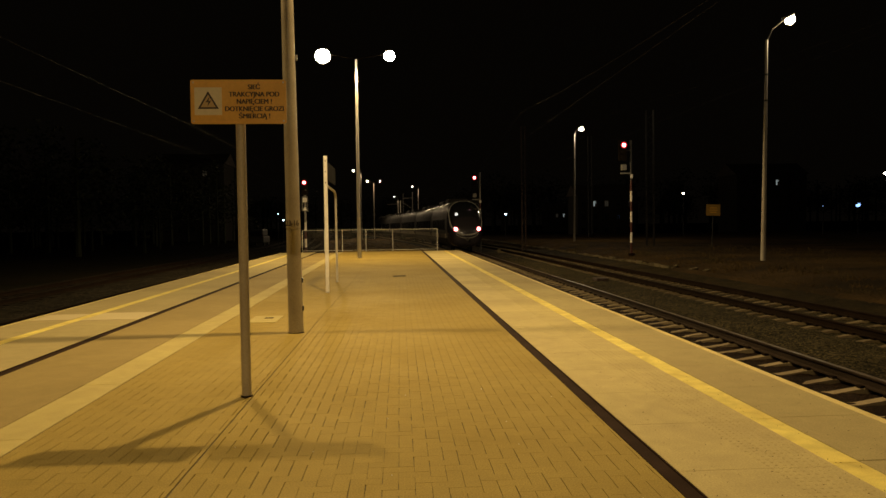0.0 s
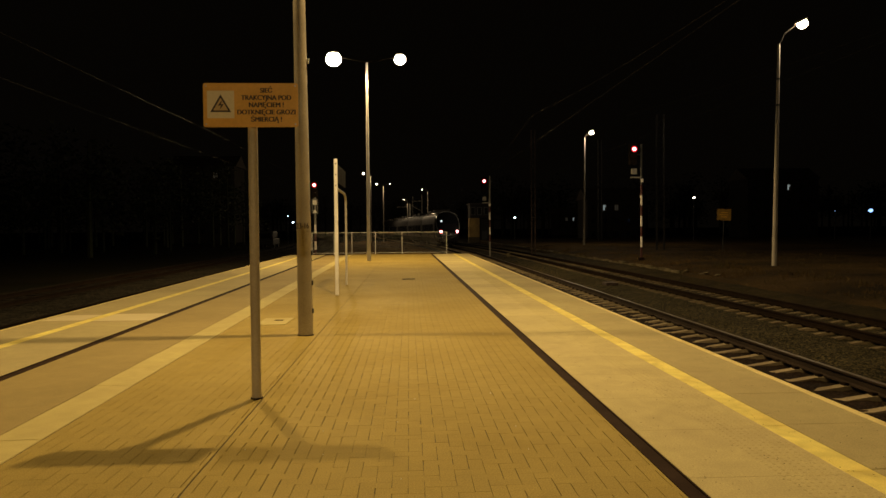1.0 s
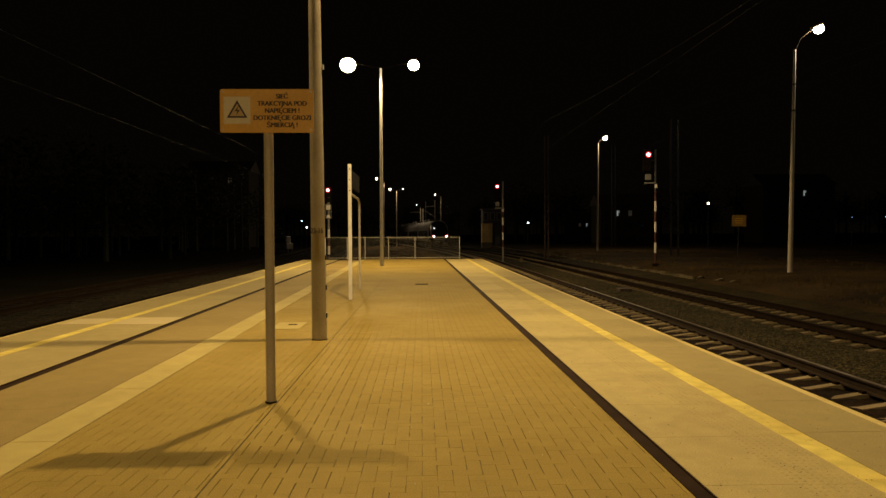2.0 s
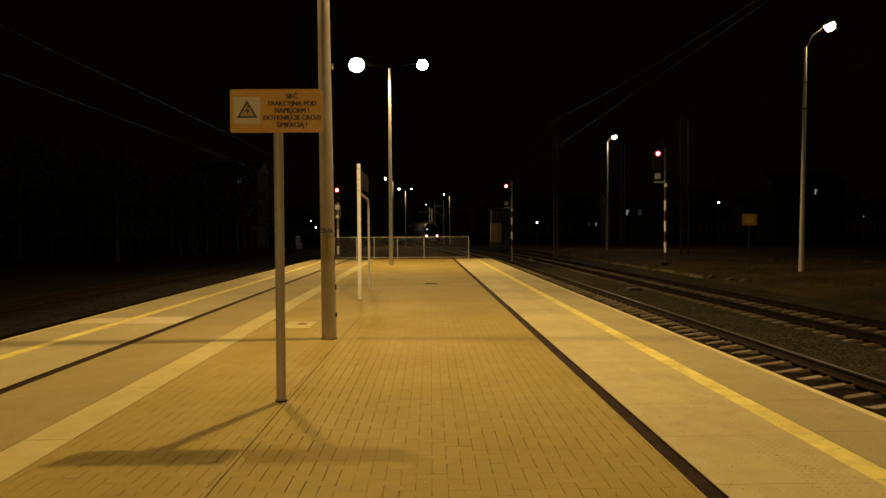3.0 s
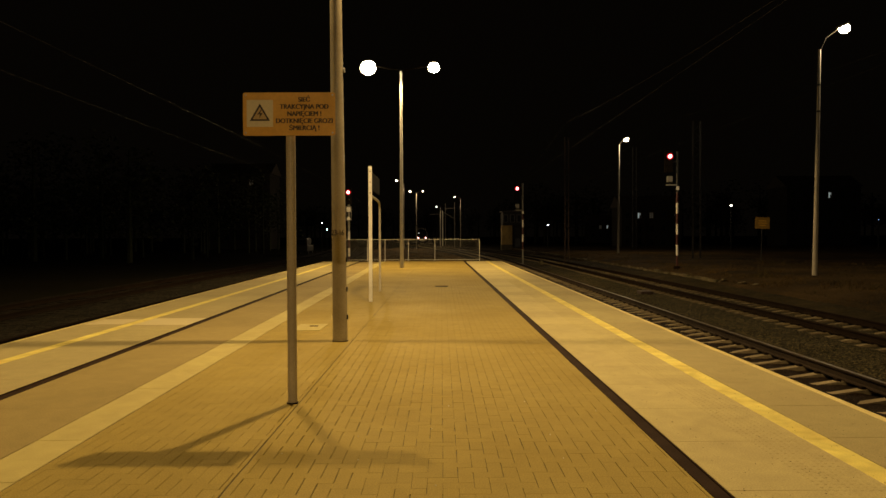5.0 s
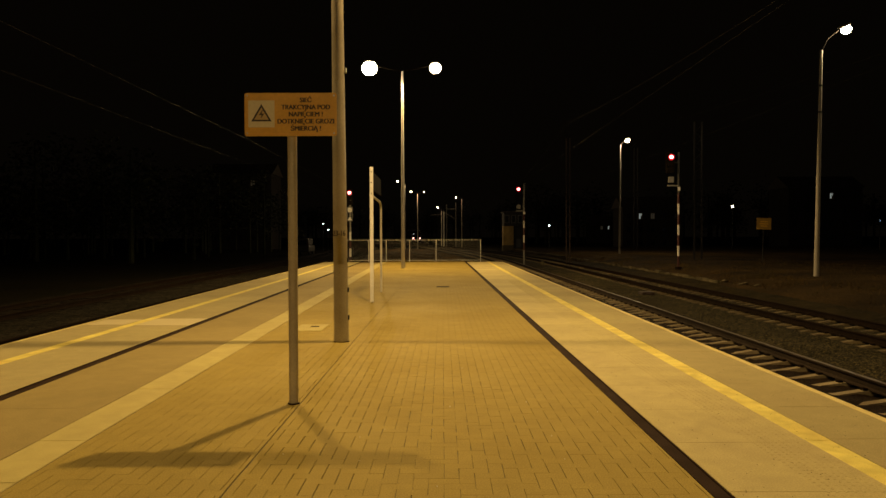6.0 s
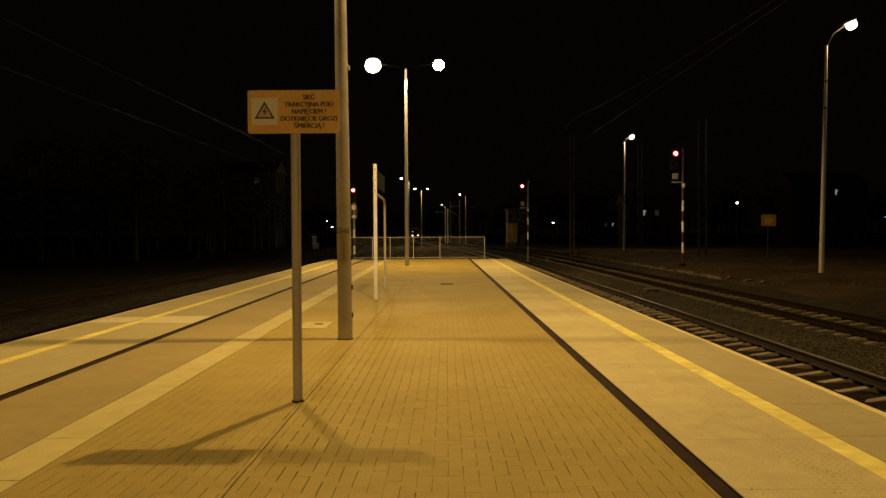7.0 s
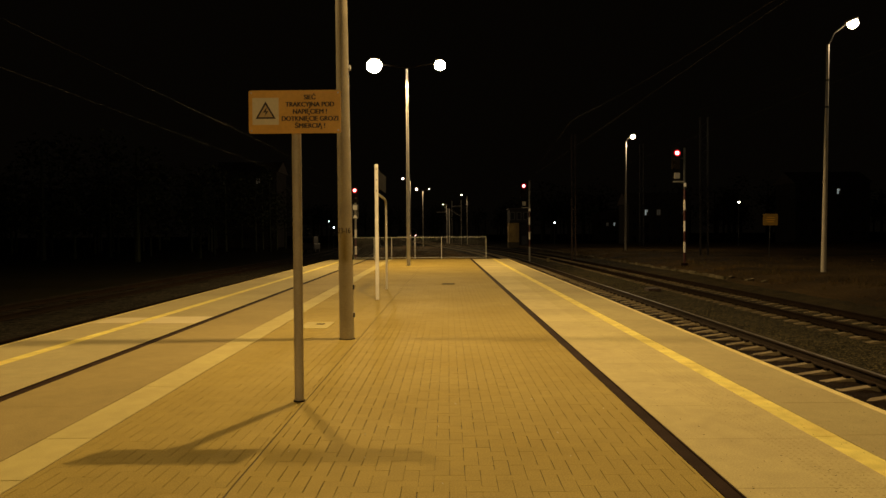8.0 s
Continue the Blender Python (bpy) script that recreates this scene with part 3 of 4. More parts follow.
def wedge_slabs(name, left, right, mat, first, pitch, h=0.07):
    """Slabs between two lines that are not quite parallel."""
    k = -int((first - PY0) / pitch)
    while first + (k + 1) * pitch < PY1:
        a, b = first + k * pitch + 0.002, first + (k + 1) * pitch - 0.002
        bm = B()
        lo = [bm.verts.new(p) for p in ((left(a), a, -h), (right(a), a, -h), (right(b), b, -h), (left(b), b, -h))]
        hi = [bm.verts.new(p) for p in ((left(a), a, 0), (right(a), a, 0), (right(b), b, 0), (left(b), b, 0))]
        for i in range(4):
            bm.faces.new((lo[i], lo[(i + 1) % 4], hi[(i + 1) % 4], hi[i]))
        bm.faces.new(hi)
        part(name, bm, mat, platform)
        k += 1


wedge_slabs("slab", lambda y: channel_right(y) + 0.130, lambda y: 2.79, M_SLAB, SLAB_FIRST, SLAB_PITCH)
LEFT_FIRST = SLAB_FIRST + 0.4
wedge_slabs("slab", lambda y: left_yellow(y) + 0.095, lambda y: left_channel(y) - 0.075, M_SLAB_WORN, LEFT_FIRST, SLAB_PITCH)
wedge_slabs("yellow_slab", lambda y: left_yellow(y) - 0.09, lambda y: left_yellow(y) + 0.09, M_YELLOW, LEFT_FIRST, SLAB_PITCH)
wedge_slabs("edge_slab", lambda y: left_edge(y) + 0.065, lambda y: left_yellow(y) - 0.095, M_SLAB_WORN, LEFT_FIRST, SLAB_PITCH)
wedge_slabs("nosing", left_edge, lambda y: left_edge(y) + 0.06, M_NOSING, LEFT_FIRST, SLAB_PITCH)
wedge_slabs("slab", lambda y: left_channel(y) + 0.075, lambda y: guide_line(y) - 0.195, M_BROWN_SLAB, SLAB_FIRST + 0.2, 2.0)


def channel(left, right):
    """A drainage channel: two thin lips and a sunken dark floor."""
    bm = B()
    for a, b, z in ((left, lambda y: left(y) + 0.012, 0.001), (lambda y: right(y) - 0.012, right, 0.001), (left, right, -0.009)):
        lo = [bm.verts.new((f(y), y, zz)) for y in (PY0, PY1 - 0.3) for f, zz in ((a, z), (b, z))]
        dn = [bm.verts.new((v.co.x, v.co.y, -0.07)) for v in lo]
        bm.faces.new((lo[0], lo[1], lo[3], lo[2]))
        bm.faces.new((lo[0], lo[2], dn[2], dn[0]))
        bm.faces.new((lo[1], dn[1], dn[3], lo[3]))
    part("drain_channel", bm, M_CHANNEL, platform, "long black drainage channel sunk between slabs")


channel(lambda y: channel_right(y) + 0.005, lambda y: channel_right(y) + 0.126)
channel(lambda y: left_channel(y) - 0.07, lambda y: left_channel(y) + 0.07)


# the bricks are driven tight along the platform and stand a little open across it
GAPS, GAP_Y = (0.0008, 0.0016, 0.0027, 0.0042, 0.0062), 0.0006


def brick_mesh(w, l, h, gx, gy, ch):
    bm = B()
    rings = []
    for z, i in ((-h, 0.0), (-ch, 0.0), (0.0, ch)):
        a, b = w / 2 - gx / 2 - i, l / 2 - gy / 2 - i * 0.15
        rings.append([bm.verts.new(p) for p in ((-a, -b, z), (a, -b, z), (a, b, z), (-a, b, z))])
    for r0, r1 in zip(rings, rings[1:]):
        for k in range(4):
            bm.faces.new((r0[k], r0[(k + 1) % 4], r1[(k + 1) % 4], r1[k]))
    bm.faces.new(rings[-1])
    me = bpy.data.meshes.new("brick")
    bm.to_mesh(me)
    bm.free()
    return me


def herringbone():
    """Bricks 0.2 by 0.1 m in a herringbone, each with a bevelled rim; the nearest are pieces of their own."""
    L, W, ch = 0.2, 0.1, 0.0012
    top, mid = 0.0, -0.0035
    shared = {}
    for upright in (0, 1):
        w, l = (W, L) if upright else (L, W)
        for k, gap in enumerate(GAPS):
            me = brick_mesh(w, l, 0.010, gap, GAP_Y, ch)
            me.materials.append(M_PAVER)
            shared[upright, k] = me
    rnd = random.Random(21)
    verts, faces = [], []
    x_end, y_lo, y_hi = 1.70, -6.0, 45.9
    singles = 0
    i0 = int(-3.6 / W) - 1
    for j in range(int((y_hi - y_lo) / W)):
        for i in range(i0, int(x_end / W) + 2):
            s = (i + j) % 4
            # cell (i, j): 0 starts a lying brick, 2 starts an upright one
            x, y = i * W, y_lo + j * W
            if s == 0:
                cx, cy, up, w, l = x + W, y + W / 2, 0, L, W
            elif s == 2:
                cx, cy, up, w, l = x + W / 2, y + W, 1, W, L
            else:
                continue
            lim = guide_line(cy) + 0.2
            spans = [(max(cx - w / 2, lim), min(cx + w / 2, channel_right(cy)))]
            if cx - w / 2 < SEAM < cx + w / 2:
                spans = [(max(cx - w / 2, lim), SEAM - 0.004), (SEAM + 0.004, cx + w / 2)]
            for x0, x1 in spans:
              if x1 - x0 < 0.004:
                continue
              dz = rnd.uniform(-0.0005, 0.0005)
              whole = x1 - x0 > w - 1e-6
              if whole and singles < 300 and -0.7 < cx < 1.2 and 4.0 < cy < 7.2:
                  ob = new("paving_brick", shared[up, rnd.randrange(5)])
                  ob.parent = platform
                  ob.matrix_basis = pose(cx, cy, dz, rnd.uniform(-0.1, 0.1), rnd.uniform(-0.1, 0.1), rnd.uniform(-0.4, 0.4))
                  singles += 1
                  continue
              k = len(verts)
              tight = (1.0 if cx > SEAM else 0.4) * float(np.interp(cy, (6.5, 11.5), (1.0, 0.4)))
              gx = rnd.choice(GAPS) * tight
              gw = rnd.choice(GAPS) * tight
              if x1 > channel_right(cy) - 0.001:
                  gw = 0.001
              if x1 - x0 < 0.02:
                  gx = gw = 0.0006
              a0, a1, b0, b1 = x0 + gx / 2, x1 - gw / 2, cy - l / 2 + GAP_Y / 2, cy + l / 2 - GAP_Y / 2
              verts += [(a0, b0, mid - 0.004), (a1, b0, mid - 0.004), (a1, b1, mid - 0.004), (a0, b1, mid - 0.004)]
              t = [dz + rnd.uniform(-0.0003, 0.0003) for _ in range(4)]
              verts += [(a0 + ch, b0 + ch * 0.15, t[0]), (a1 - ch, b0 + ch * 0.15, t[1]), (a1 - ch, b1 - ch * 0.15, t[2]), (a0 + ch, b1 - ch * 0.15, t[3])]
              faces += [(k + q, k + (q + 1) % 4, k + 4 + (q + 1) % 4, k + 4 + q) for q in range(4)] + [(k + 4, k + 5, k + 6, k + 7)]
    rest = raw("paving_bricks", verts, faces, M_PAVER, platform)
    tagged(rest, kind="stuff")


def studs():
    """Rows of low round studs for the blind along the yellow line."""
    verts, faces = [], []
    n = 8
    y = 3.4
    while y < 26:
        for c in range(8):
            x = 2.365 + c * 0.055
            k = len(verts)
            for r, z in ((0.0125, 0.0), (0.0080, 0.0028)):
                verts += [(x + r * math.cos(6.2832 * q / n), y + r * math.sin(6.2832 * q / n), z) for q in range(n)]
            faces += [(k + q, k + (q + 1) % n, k + n + (q + 1) % n, k + n + q) for q in range(n)] + [tuple(range(k + n, k + 2 * n))]
        y += 0.058
    tagged(raw("tactile_studs", verts, faces, M_SLAB, platform), kind="stuff")


def floor_details():
    box_cover = thing("manhole_cover", -2.30, 12.4, 0.002, "square pale concrete cover with a dark slot, set in the paving", "manhole cover")
    bm = B()
    box(bm, -0.25, 0.25, -0.48, 0.40, -0.02, 0.006, 0.004)
    part("frame", bm, M_GUIDE, box_cover)
    bm = B()
    box(bm, -0.03, 0.12, 0.02, 0.14, 0.004, 0.009, 0.002)
    part("slot", bm, M_CHANNEL, box_cover)
    grate = thing("drain_grate", 0.0, 22.5, 0.002, "flat dark iron drain grate in the brick paving", "drain grate")
    bm = B()
    box(bm, -0.2, 0.2, -0.17, 0.17, -0.02, 0.003)
    part("tray", bm, M_IRON, grate)
    bm = B()
    for k in range(8):
        box(bm, -0.19 + k * 0.05, -0.165 + k * 0.05, -0.16, 0.16, 0.003, 0.008)
    part("bars", bm, M_IRON, grate)
    bm = B()
    box(bm, left_yellow(13) + 0.1, left_channel(13) - 0.085, 12.75, 13.82, -0.03, 0.004)
    part("pale_slab", bm, M_PALE, platform, "pale patched slab")
    bm = B()
    box(bm, left_edge(13.2) + 0.12, left_yellow(13.2) - 0.11, 12.85, 13.7, -0.03, 0.004)
    part("pale_slab", bm, M_PALE, platform, "pale patched slab")


def litter():
    """Dark trodden gum spots and a few pale crumbs of stone on the slabs."""
    rnd = random.Random(31)
    for name, mat, count, x0, x1, r0, r1, label in (("gum_spots", M_IRON, 560, 1.8, 3.6, 0.002, 0.0075, "dark trodden spots on the slabs"),
                                                  ("stone_crumbs", M_WHITE, 26, -1.2, 1.7, 0.003, 0.006, "pale crumbs of stone on the paving")):
        verts, faces = [], []
        for _ in range(count):
            x, y, r = rnd.uniform(x0, x1), 3.8 + 16 * rnd.random() ** 1.6, rnd.uniform(r0, r1)
            k, n = len(verts), 7
            verts += [(x + r * rnd.uniform(0.7, 1.2) * math.cos(6.2832 * q / n), y + r * rnd.uniform(0.7, 1.2) * math.sin(6.2832 * q / n), 0.0015) for q in range(n)]
            verts.append((x, y, 0.003 if mat is M_IRON else 0.009))
            faces += [(k + q, k + (q + 1) % n, k + n) for q in range(n)]
        tagged(raw(name, verts, faces, mat), label, "litter", kind="stuff")


floor_details()
litter()
studs()


# ---------------------------------------------------------------- warning sign
def warning_sign():
    s = thing("warning_sign", -1.42, 6.70, 0, "orange warning sign on a grey steel post in the paving", "warning sign")
    bm = B()
    rod(bm, (0, 0, 0), (0, 0, 2.90), 0.044, n=20)
    part("post", bm, M_POST, s, smooth=False)
    # thin dark ring in place of the shadow at the post's foot
    bm = B()
    rod(bm, (0, 0, 0), (0, 0, 0.012), 0.056, n=20)
    part("foot_shade", bm, M_CHANNEL, s)
    bm = B()
    outline = []
    for cx, cz, a0 in ((0.412, 2.907, 0), (-0.412, 2.907, 90), (-0.412, 2.543, 180), (0.412, 2.543, 270)):
        outline += [(cx + 0.018 * math.cos(radians(a0 + k * 22.5)), cz + 0.018 * math.sin(radians(a0 + k * 22.5))) for k in range(5)]
    front, back = ([bm.verts.new((x, y, z)) for x, z in outline] for y in (-0.062, -0.050))
    bm.faces.new(front)
    bm.faces.new(back[::-1])
    for k in range(len(outline)):
        q = (k + 1) % len(outline)
        bm.faces.new((front[q], front[k], back[k], back[q]))
    bmesh.ops.recalc_face_normals(bm, faces=bm.faces)
    board = part("board", bm, M_ORANGE, s, "orange painted board")
    for x in (-0.405, 0.405):
        for z in (2.55, 2.90):
            bm = B()
            rod(bm, (x, -0.062, z), (x, -0.0655, z), 0.008, n=10)
            part("screw", bm, M_GALV, board)
    for z in (2.62, 2.83):
        bm = B()
        box(bm, -0.07, 0.07, -0.050, 0.05, z - 0.015, z + 0.015, 0.003)
        part("clamp", bm, M_GALV, s)
    bm = B()
    box(bm, -0.395, -0.150, -0.0655, -0.061, 2.605, 2.855)
    panel = part("symbol_panel", bm, M_CREAM, s, "cream square with a black triangle")
    cx, cz = -0.272, 2.722
    bm = B()
    out = [(cx - 0.095, cz - 0.062), (cx + 0.095, cz - 0.062), (cx, cz + 0.10)]
    inn = [(cx - 0.068, cz - 0.046), (cx + 0.068, cz - 0.046), (cx, cz + 0.068)]
    vo, vi = [bm.verts.new((a, -0.0665, b)) for a, b in out], [bm.verts.new((a, -0.0665, b)) for a, b in inn]
    for k in range(3):
        bm.faces.new((vo[k], vo[(k + 1) % 3], vi[(k + 1) % 3], vi[k]))
    bolt = [(0.016, 0.050), (-0.026, -0.004), (0.002, 0.000), (-0.010, -0.042), (0.028, 0.012), (0.002, 0.010)]
    bm.faces.new([bm.verts.new((cx + a, -0.0665, cz + b)) for a, b in bolt])
    part("triangle", bm, M_INK, panel)
    bm = B()
    bm.faces.new([bm.verts.new((a, -0.0660, b)) for a, b in inn])
    part("triangle_fill", bm, M_FADED, panel)
    rows = ["SIEĆ", "TRAKCYJNA POD", "NAPIĘCIEM !", "DOTKNIĘCIE GROZI", "ŚMIERCIĄ !"]
    for k, words in enumerate(rows):
        lettering("lettering", words, 0.062, 0.142, 2.838 - k * 0.066, -0.0635, M_INK, s, bold=0.0031, squeeze=0.93)
    return s


warning_sign()


# ---------------------------------------------------------------- lamps on the platform
def luminaire(parent, x, y, z, side, size=1.0, name="lamp_head"):
    """A flat street-lamp housing with a glass bowl below it, bulged to the size of the lamp's glare."""
    bm = B()
    box(bm, x - 0.22 * size, x + 0.22 * size, y - 0.14, y + 0.14, z + 0.24 * size, z + 0.24 * size + 0.10, 0.04)
    head = part(name, bm, M_DARK, parent)
    bm = B()
    ball(bm, x + 0.03 * side, y, z - 0.02, 0.36 * size, 0.26 * size, 0.33 * size, 24, 14)
    part("glass_bowl", bm, M_LAMP, head, "glowing glass bowl, swollen to the size of its glare", smooth=True)
    return head


def platform_lamp(x, y, thick, number=False, watts=None, lean=0.0, sizes=(1.0, 1.0), mat=None, cone=168, blend=0.45, shares=(0.9, 1.1)):
    s = thing("platform_lamp", x, y, 0, "tall painted steel mast carrying two glowing lamps", "platform lamp", "platform lamps")
    s.matrix_basis = pose(x, y, 0, 0, lean, 0)
    bm = B()
    rod(bm, (0, 0, 0), (0, 0, 10.0), thick, thick * (0.60 if number else 0.5), n=24)
    part("mast", bm, mat or M_MAST, s, smooth=True)
    bm = B()
    tube(bm, [(-1.35, 0, 10.25), (-0.7, 0, 10.14), (0, 0, 10.0), (0.7, 0, 10.14), (1.35, 0, 10.25)], 0.035)
    part("crossarm", bm, M_IRON, s, smooth=True)
    for side in (-1, 1):
        luminaire(s, 1.64 * side, 0.08, 10.20, side, sizes[side > 0])
    # thin dark ring that paints the shadow round the mast's foot
    bm = B()
    rod(bm, (0, 0, 0), (0, 0, 0.012), thick + 0.010, thick + 0.006, n=24)
    part("base_shade", bm, M_CHANNEL, s)
    if number:
        bm = B()
        rod(bm, (0, 0, 1.56), (0, 0, 1.74), thick * 0.94 + 0.0015, thick * 0.933 + 0.0015, n=24)
        part("number_band", bm, M_MAST, s, "painted band with black number")
        lettering("number", "23-16", 0.115, 0.0, 1.60, -thick * 0.94 - 0.006, M_INK, s, bold=0.002, squeeze=0.72)
        for z, m in ((0.33, M_BLACK), (0.75, M_BLACK), (1.2, M_BLACK), (4.05, M_GALV)):
            bm = B()
            box(bm, thick - 0.012, thick + 0.012, -0.03, 0.03, z, z + 0.07, 0.004)
            part("clip", bm, m, s)
    for side in (-1, 1):
        lamp_light("platform_lamp_light", x + 1.64 * side, y + 0.08, 9.70, (watts or PLATFORM_WATTS) * shares[side > 0], cone=cone, blend=blend)
    return s


platform_lamp(-1.54, 10.72, 0.112, True, lean=-0.4, shares=(0.64, 1.24))
platform_lamp(-2.02, 36.2, 0.10, watts=4000.0, sizes=(1.08, 0.80), mat=M_GALV, cone=166, blend=0.25, shares=(1.04, 0.90))
platform_lamp(-1.40, -14.6, 0.112, watts=1850.0)


def info_frame():
    """Two white posts; the tall one has bolt holes, the short one bends over to carry a narrow board seen edge on."""
    s = thing("notice_frame", -1.72, 17.2, 0, "white steel frame of two posts on the platform", "notice frame")
    bm = B()
    box(bm, -0.043, 0.043, -0.03, 0.03, 0, 3.28, 0.012)
    p = part("post", bm, M_WHITE, s, "tall white post with bolt holes")
    for z in (3.16, 2.90, 2.64):
        bm = B()
        rod(bm, (0, -0.0335, z), (0, -0.029, z), 0.014, n=10)
        part("bolt_hole", bm, M_BLACK, p)
    bm = B()
    tube(bm, [(-0.06, 3.3, 0), (-0.06, 3.3, 2.36), (-0.06, 3.18, 2.52), (-0.06, 2.9, 2.58), (-0.02, 0.03, 2.60)], 0.032, 10)
    part("bent_post", bm, M_PALE_PAINT, s, smooth=True)
    bm = B()
    box(bm, -0.05, -0.01, 0.25, 2.75, 2.74, 3.20, 0.01)
    part("board", bm, M_IRON, s, "dark narrow board")
    return s


info_frame()


def end_fence():
    s = thing("end_fence", 0, 45.6, 0, "pale tubular steel fence with wire mesh closing the platform end", "fence")
    xs = [-6.15, -4.75, -3.62, -2.12, -0.42, 2.44]
    for x in xs:
        bm = B()
        rod(bm, (x, 0, 0), (x, 0, 1.40), 0.014, n=10)
        part("post", bm, M_WHITE, s)
    for z in (1.40, 0.10):
        for a, b in zip(xs, xs[1:]):
            bm = B()
            rod(bm, (a, 0, z), (b, 0, z), 0.009, n=8)
            part("rail", bm, M_WHITE, s)
    for a, b in zip(xs, xs[1:]):
        bm = B()
        n = int((b - a) / 0.06)
        for k in range(1, n):
            x = a + (b - a) * k / n
            box(bm, x - 0.0012, x + 0.0012, -0.0012, 0.0012, 0.1, 1.4)
        for k in range(1, 12):
            z = 0.1 + k * 0.108
            box(bm, a, b, -0.0012, 0.0012, z - 0.0012, z + 0.0012)
        part("mesh_panel", bm, M_DULL, s, "thin wire mesh")
    return s


end_fence()


# ---------------------------------------------------------------- signals
def light_signal(x, y, z0, height, lamp_z, side, label, box_z=None, bands=(0, 3.6), pole_r=0.085, step=0.62, lowest=0.62, framed=False, upper=None, base=None):
    """A railway colour-light signal: banded pole, dark head with hoods, one red aspect lit."""
    s = thing("railway_signal", x, y, z0, label, "railway signal", "railway signals")
    bm = B()
    box(bm, -0.16, 0.16, -0.16, 0.16, -0.5, 0.04, 0.03)
    part("footing", bm, base or M_RAIL, s)
    z, k = 0.04, 0
    while z < height - 0.01:
        top = min(z + (step if k else lowest), height)
        bm = B()
        rod(bm, (0, 0, z), (0, 0, top), pole_r, n=14)
        banded = bands[0] <= z < bands[1]
        part("pole_band", bm, (M_WHITE if k % 2 else M_RED) if banded else (upper or M_DULL), s, "white band" if banded and k % 2 else "")
        z, k = top, k + 1
    bm = B()
    box(bm, side * 0.48 - 0.24, side * 0.48 + 0.24, 0.0, 0.22, lamp_z - 0.95, lamp_z + 0.35, 0.05)
    head = part("signal_head", bm, M_IRON, s)
    for z in (lamp_z - 0.76, lamp_z - 0.38, lamp_z):
        bm = B()
        rod(bm, (side * 0.48, -0.16, z), (side * 0.48, 0.02, z), 0.186, n=16)
        part("hood", bm, M_IRON, head)
    bm = B()
    rod(bm, (side * 0.48, -0.168, lamp_z), (side * 0.48, -0.163, lamp_z), 0.18, n=20)
    lens = part("red_lens", bm, M_RED_LENS, head, "glowing red lens")
    bm = B()
    rod(bm, (side * 0.48, -0.180, lamp_z), (side * 0.48, -0.170, lamp_z), 0.10, n=20)
    part("core", bm, M_RED_CORE, lens)
    bm = B()
    tube(bm, [(0, 0.05, lamp_z - 0.3), (side * 0.3, 0.1, lamp_z - 0.3)], 0.04)
    part("bracket", bm, M_BLACK, s)
    if box_z:
        bm = B()
        box(bm, side * 0.45 - 0.15, side * 0.45 + 0.15, -0.12, 0.1, box_z - 0.14, box_z + 0.2, 0.02)
        part("marker_box", bm, M_DULL, s, "small grey metal box")
        bm = B()
        box(bm, min(0, side * 0.65), max(0, side * 0.65), -0.05, 0.05, box_z - 0.36, box_z - 0.28)
        part("box_arm", bm, M_DULL, s)
        bm = B()
        box(bm, -0.075, 0.075, -0.10, -0.086, box_z - 0.62, box_z - 0.40)
        part("plate", bm, M_WHITE, s)
    if framed:
        # a dark frame with a white plate above and a small white wedge below
        c = framed
        bm = B()
        for x in (-0.2, 0.2):
            box(bm, x - 0.02, x + 0.02, -0.15, -0.11, c - 0.55, c + 0.55)
        for z in (-0.53, 0.53):
            box(bm, -0.18, 0.18, -0.15, -0.11, c + z - 0.02, c + z + 0.02)
        part("marker_frame", bm, M_DULL, s, "open dark marker frame")
        bm = B()
        box(bm, -0.15, 0.15, -0.145, -0.12, c + 0.12, c + 0.48, 0.05)
        part("plate", bm, M_WHITE, s, "white rounded plate")
        bm = B()
        v = [bm.verts.new((x, y, c + z)) for y in (-0.145, -0.12) for x, z in ((-0.16, -0.50), (0.16, -0.50), (0.07, -0.27), (-0.07, -0.27))]
        for f in ((0, 1, 2, 3), (7, 6, 5, 4), (0, 4, 5, 1), (1, 5, 6, 2), (2, 6, 7, 3), (3, 7, 4, 0)):
            bm.faces.new([v[k] for k in f])
        part("wedge", bm, M_WHITE, s, "small white wedge")
    return s


light_signal(13.95, 42.0, OLD_PLATFORM, 6.8, 6.50, -1, "tall red-and-white banded signal showing red on the grass", box_z=5.15, bands=(0, 3.9), upper=M_BLACK, pole_r=0.062)
light_signal(6.88, 60.0, -0.80, 6.85, 6.40, -1, "red-and-white banded signal showing red beside the track", box_z=4.9, bands=(1.2, 4.0), pole_r=0.07, base=M_OLD_CONCRETE)
light_signal(-7.15, 55.0, -0.80, 6.0, 5.82, -0.05, "banded signal showing red beyond the platform end", bands=(0, 2.7), step=0.64, lowest=0.84, framed=4.2)


# ---------------------------------------------------------------- street lamps across the tracks
def street_lamp(x, y, z0, height, reach, up, lean=0.0, watts=None, light_colour=STREET_COLOUR, mat=None, r=0.10, bands=(), name="street_lamp",
                label="tall pale concrete street lamp, lit, on the grass", tilt=12, lit=True, size=1.0):
    s = thing(name, x, y, z0, label, "street lamp", "street lamps")
    s.matrix_basis = pose(x, y, z0, 0, lean, 0)
    bm = B()
    rod(bm, (0, 0, -0.3), (0, 0, height), r, r * 0.45, n=16)
    pole = part("pole", bm, M_POLE if lit else M_BLACK, s, smooth=True)
    for b in bands:
        bm = B()
        rr = r * (1 - 0.55 * b / height)
        rod(bm, (0, 0, b), (0, 0, b + 0.09), rr + 0.006, n=16)
        part("strap", bm, M_BLACK, pole)
    bm = B()
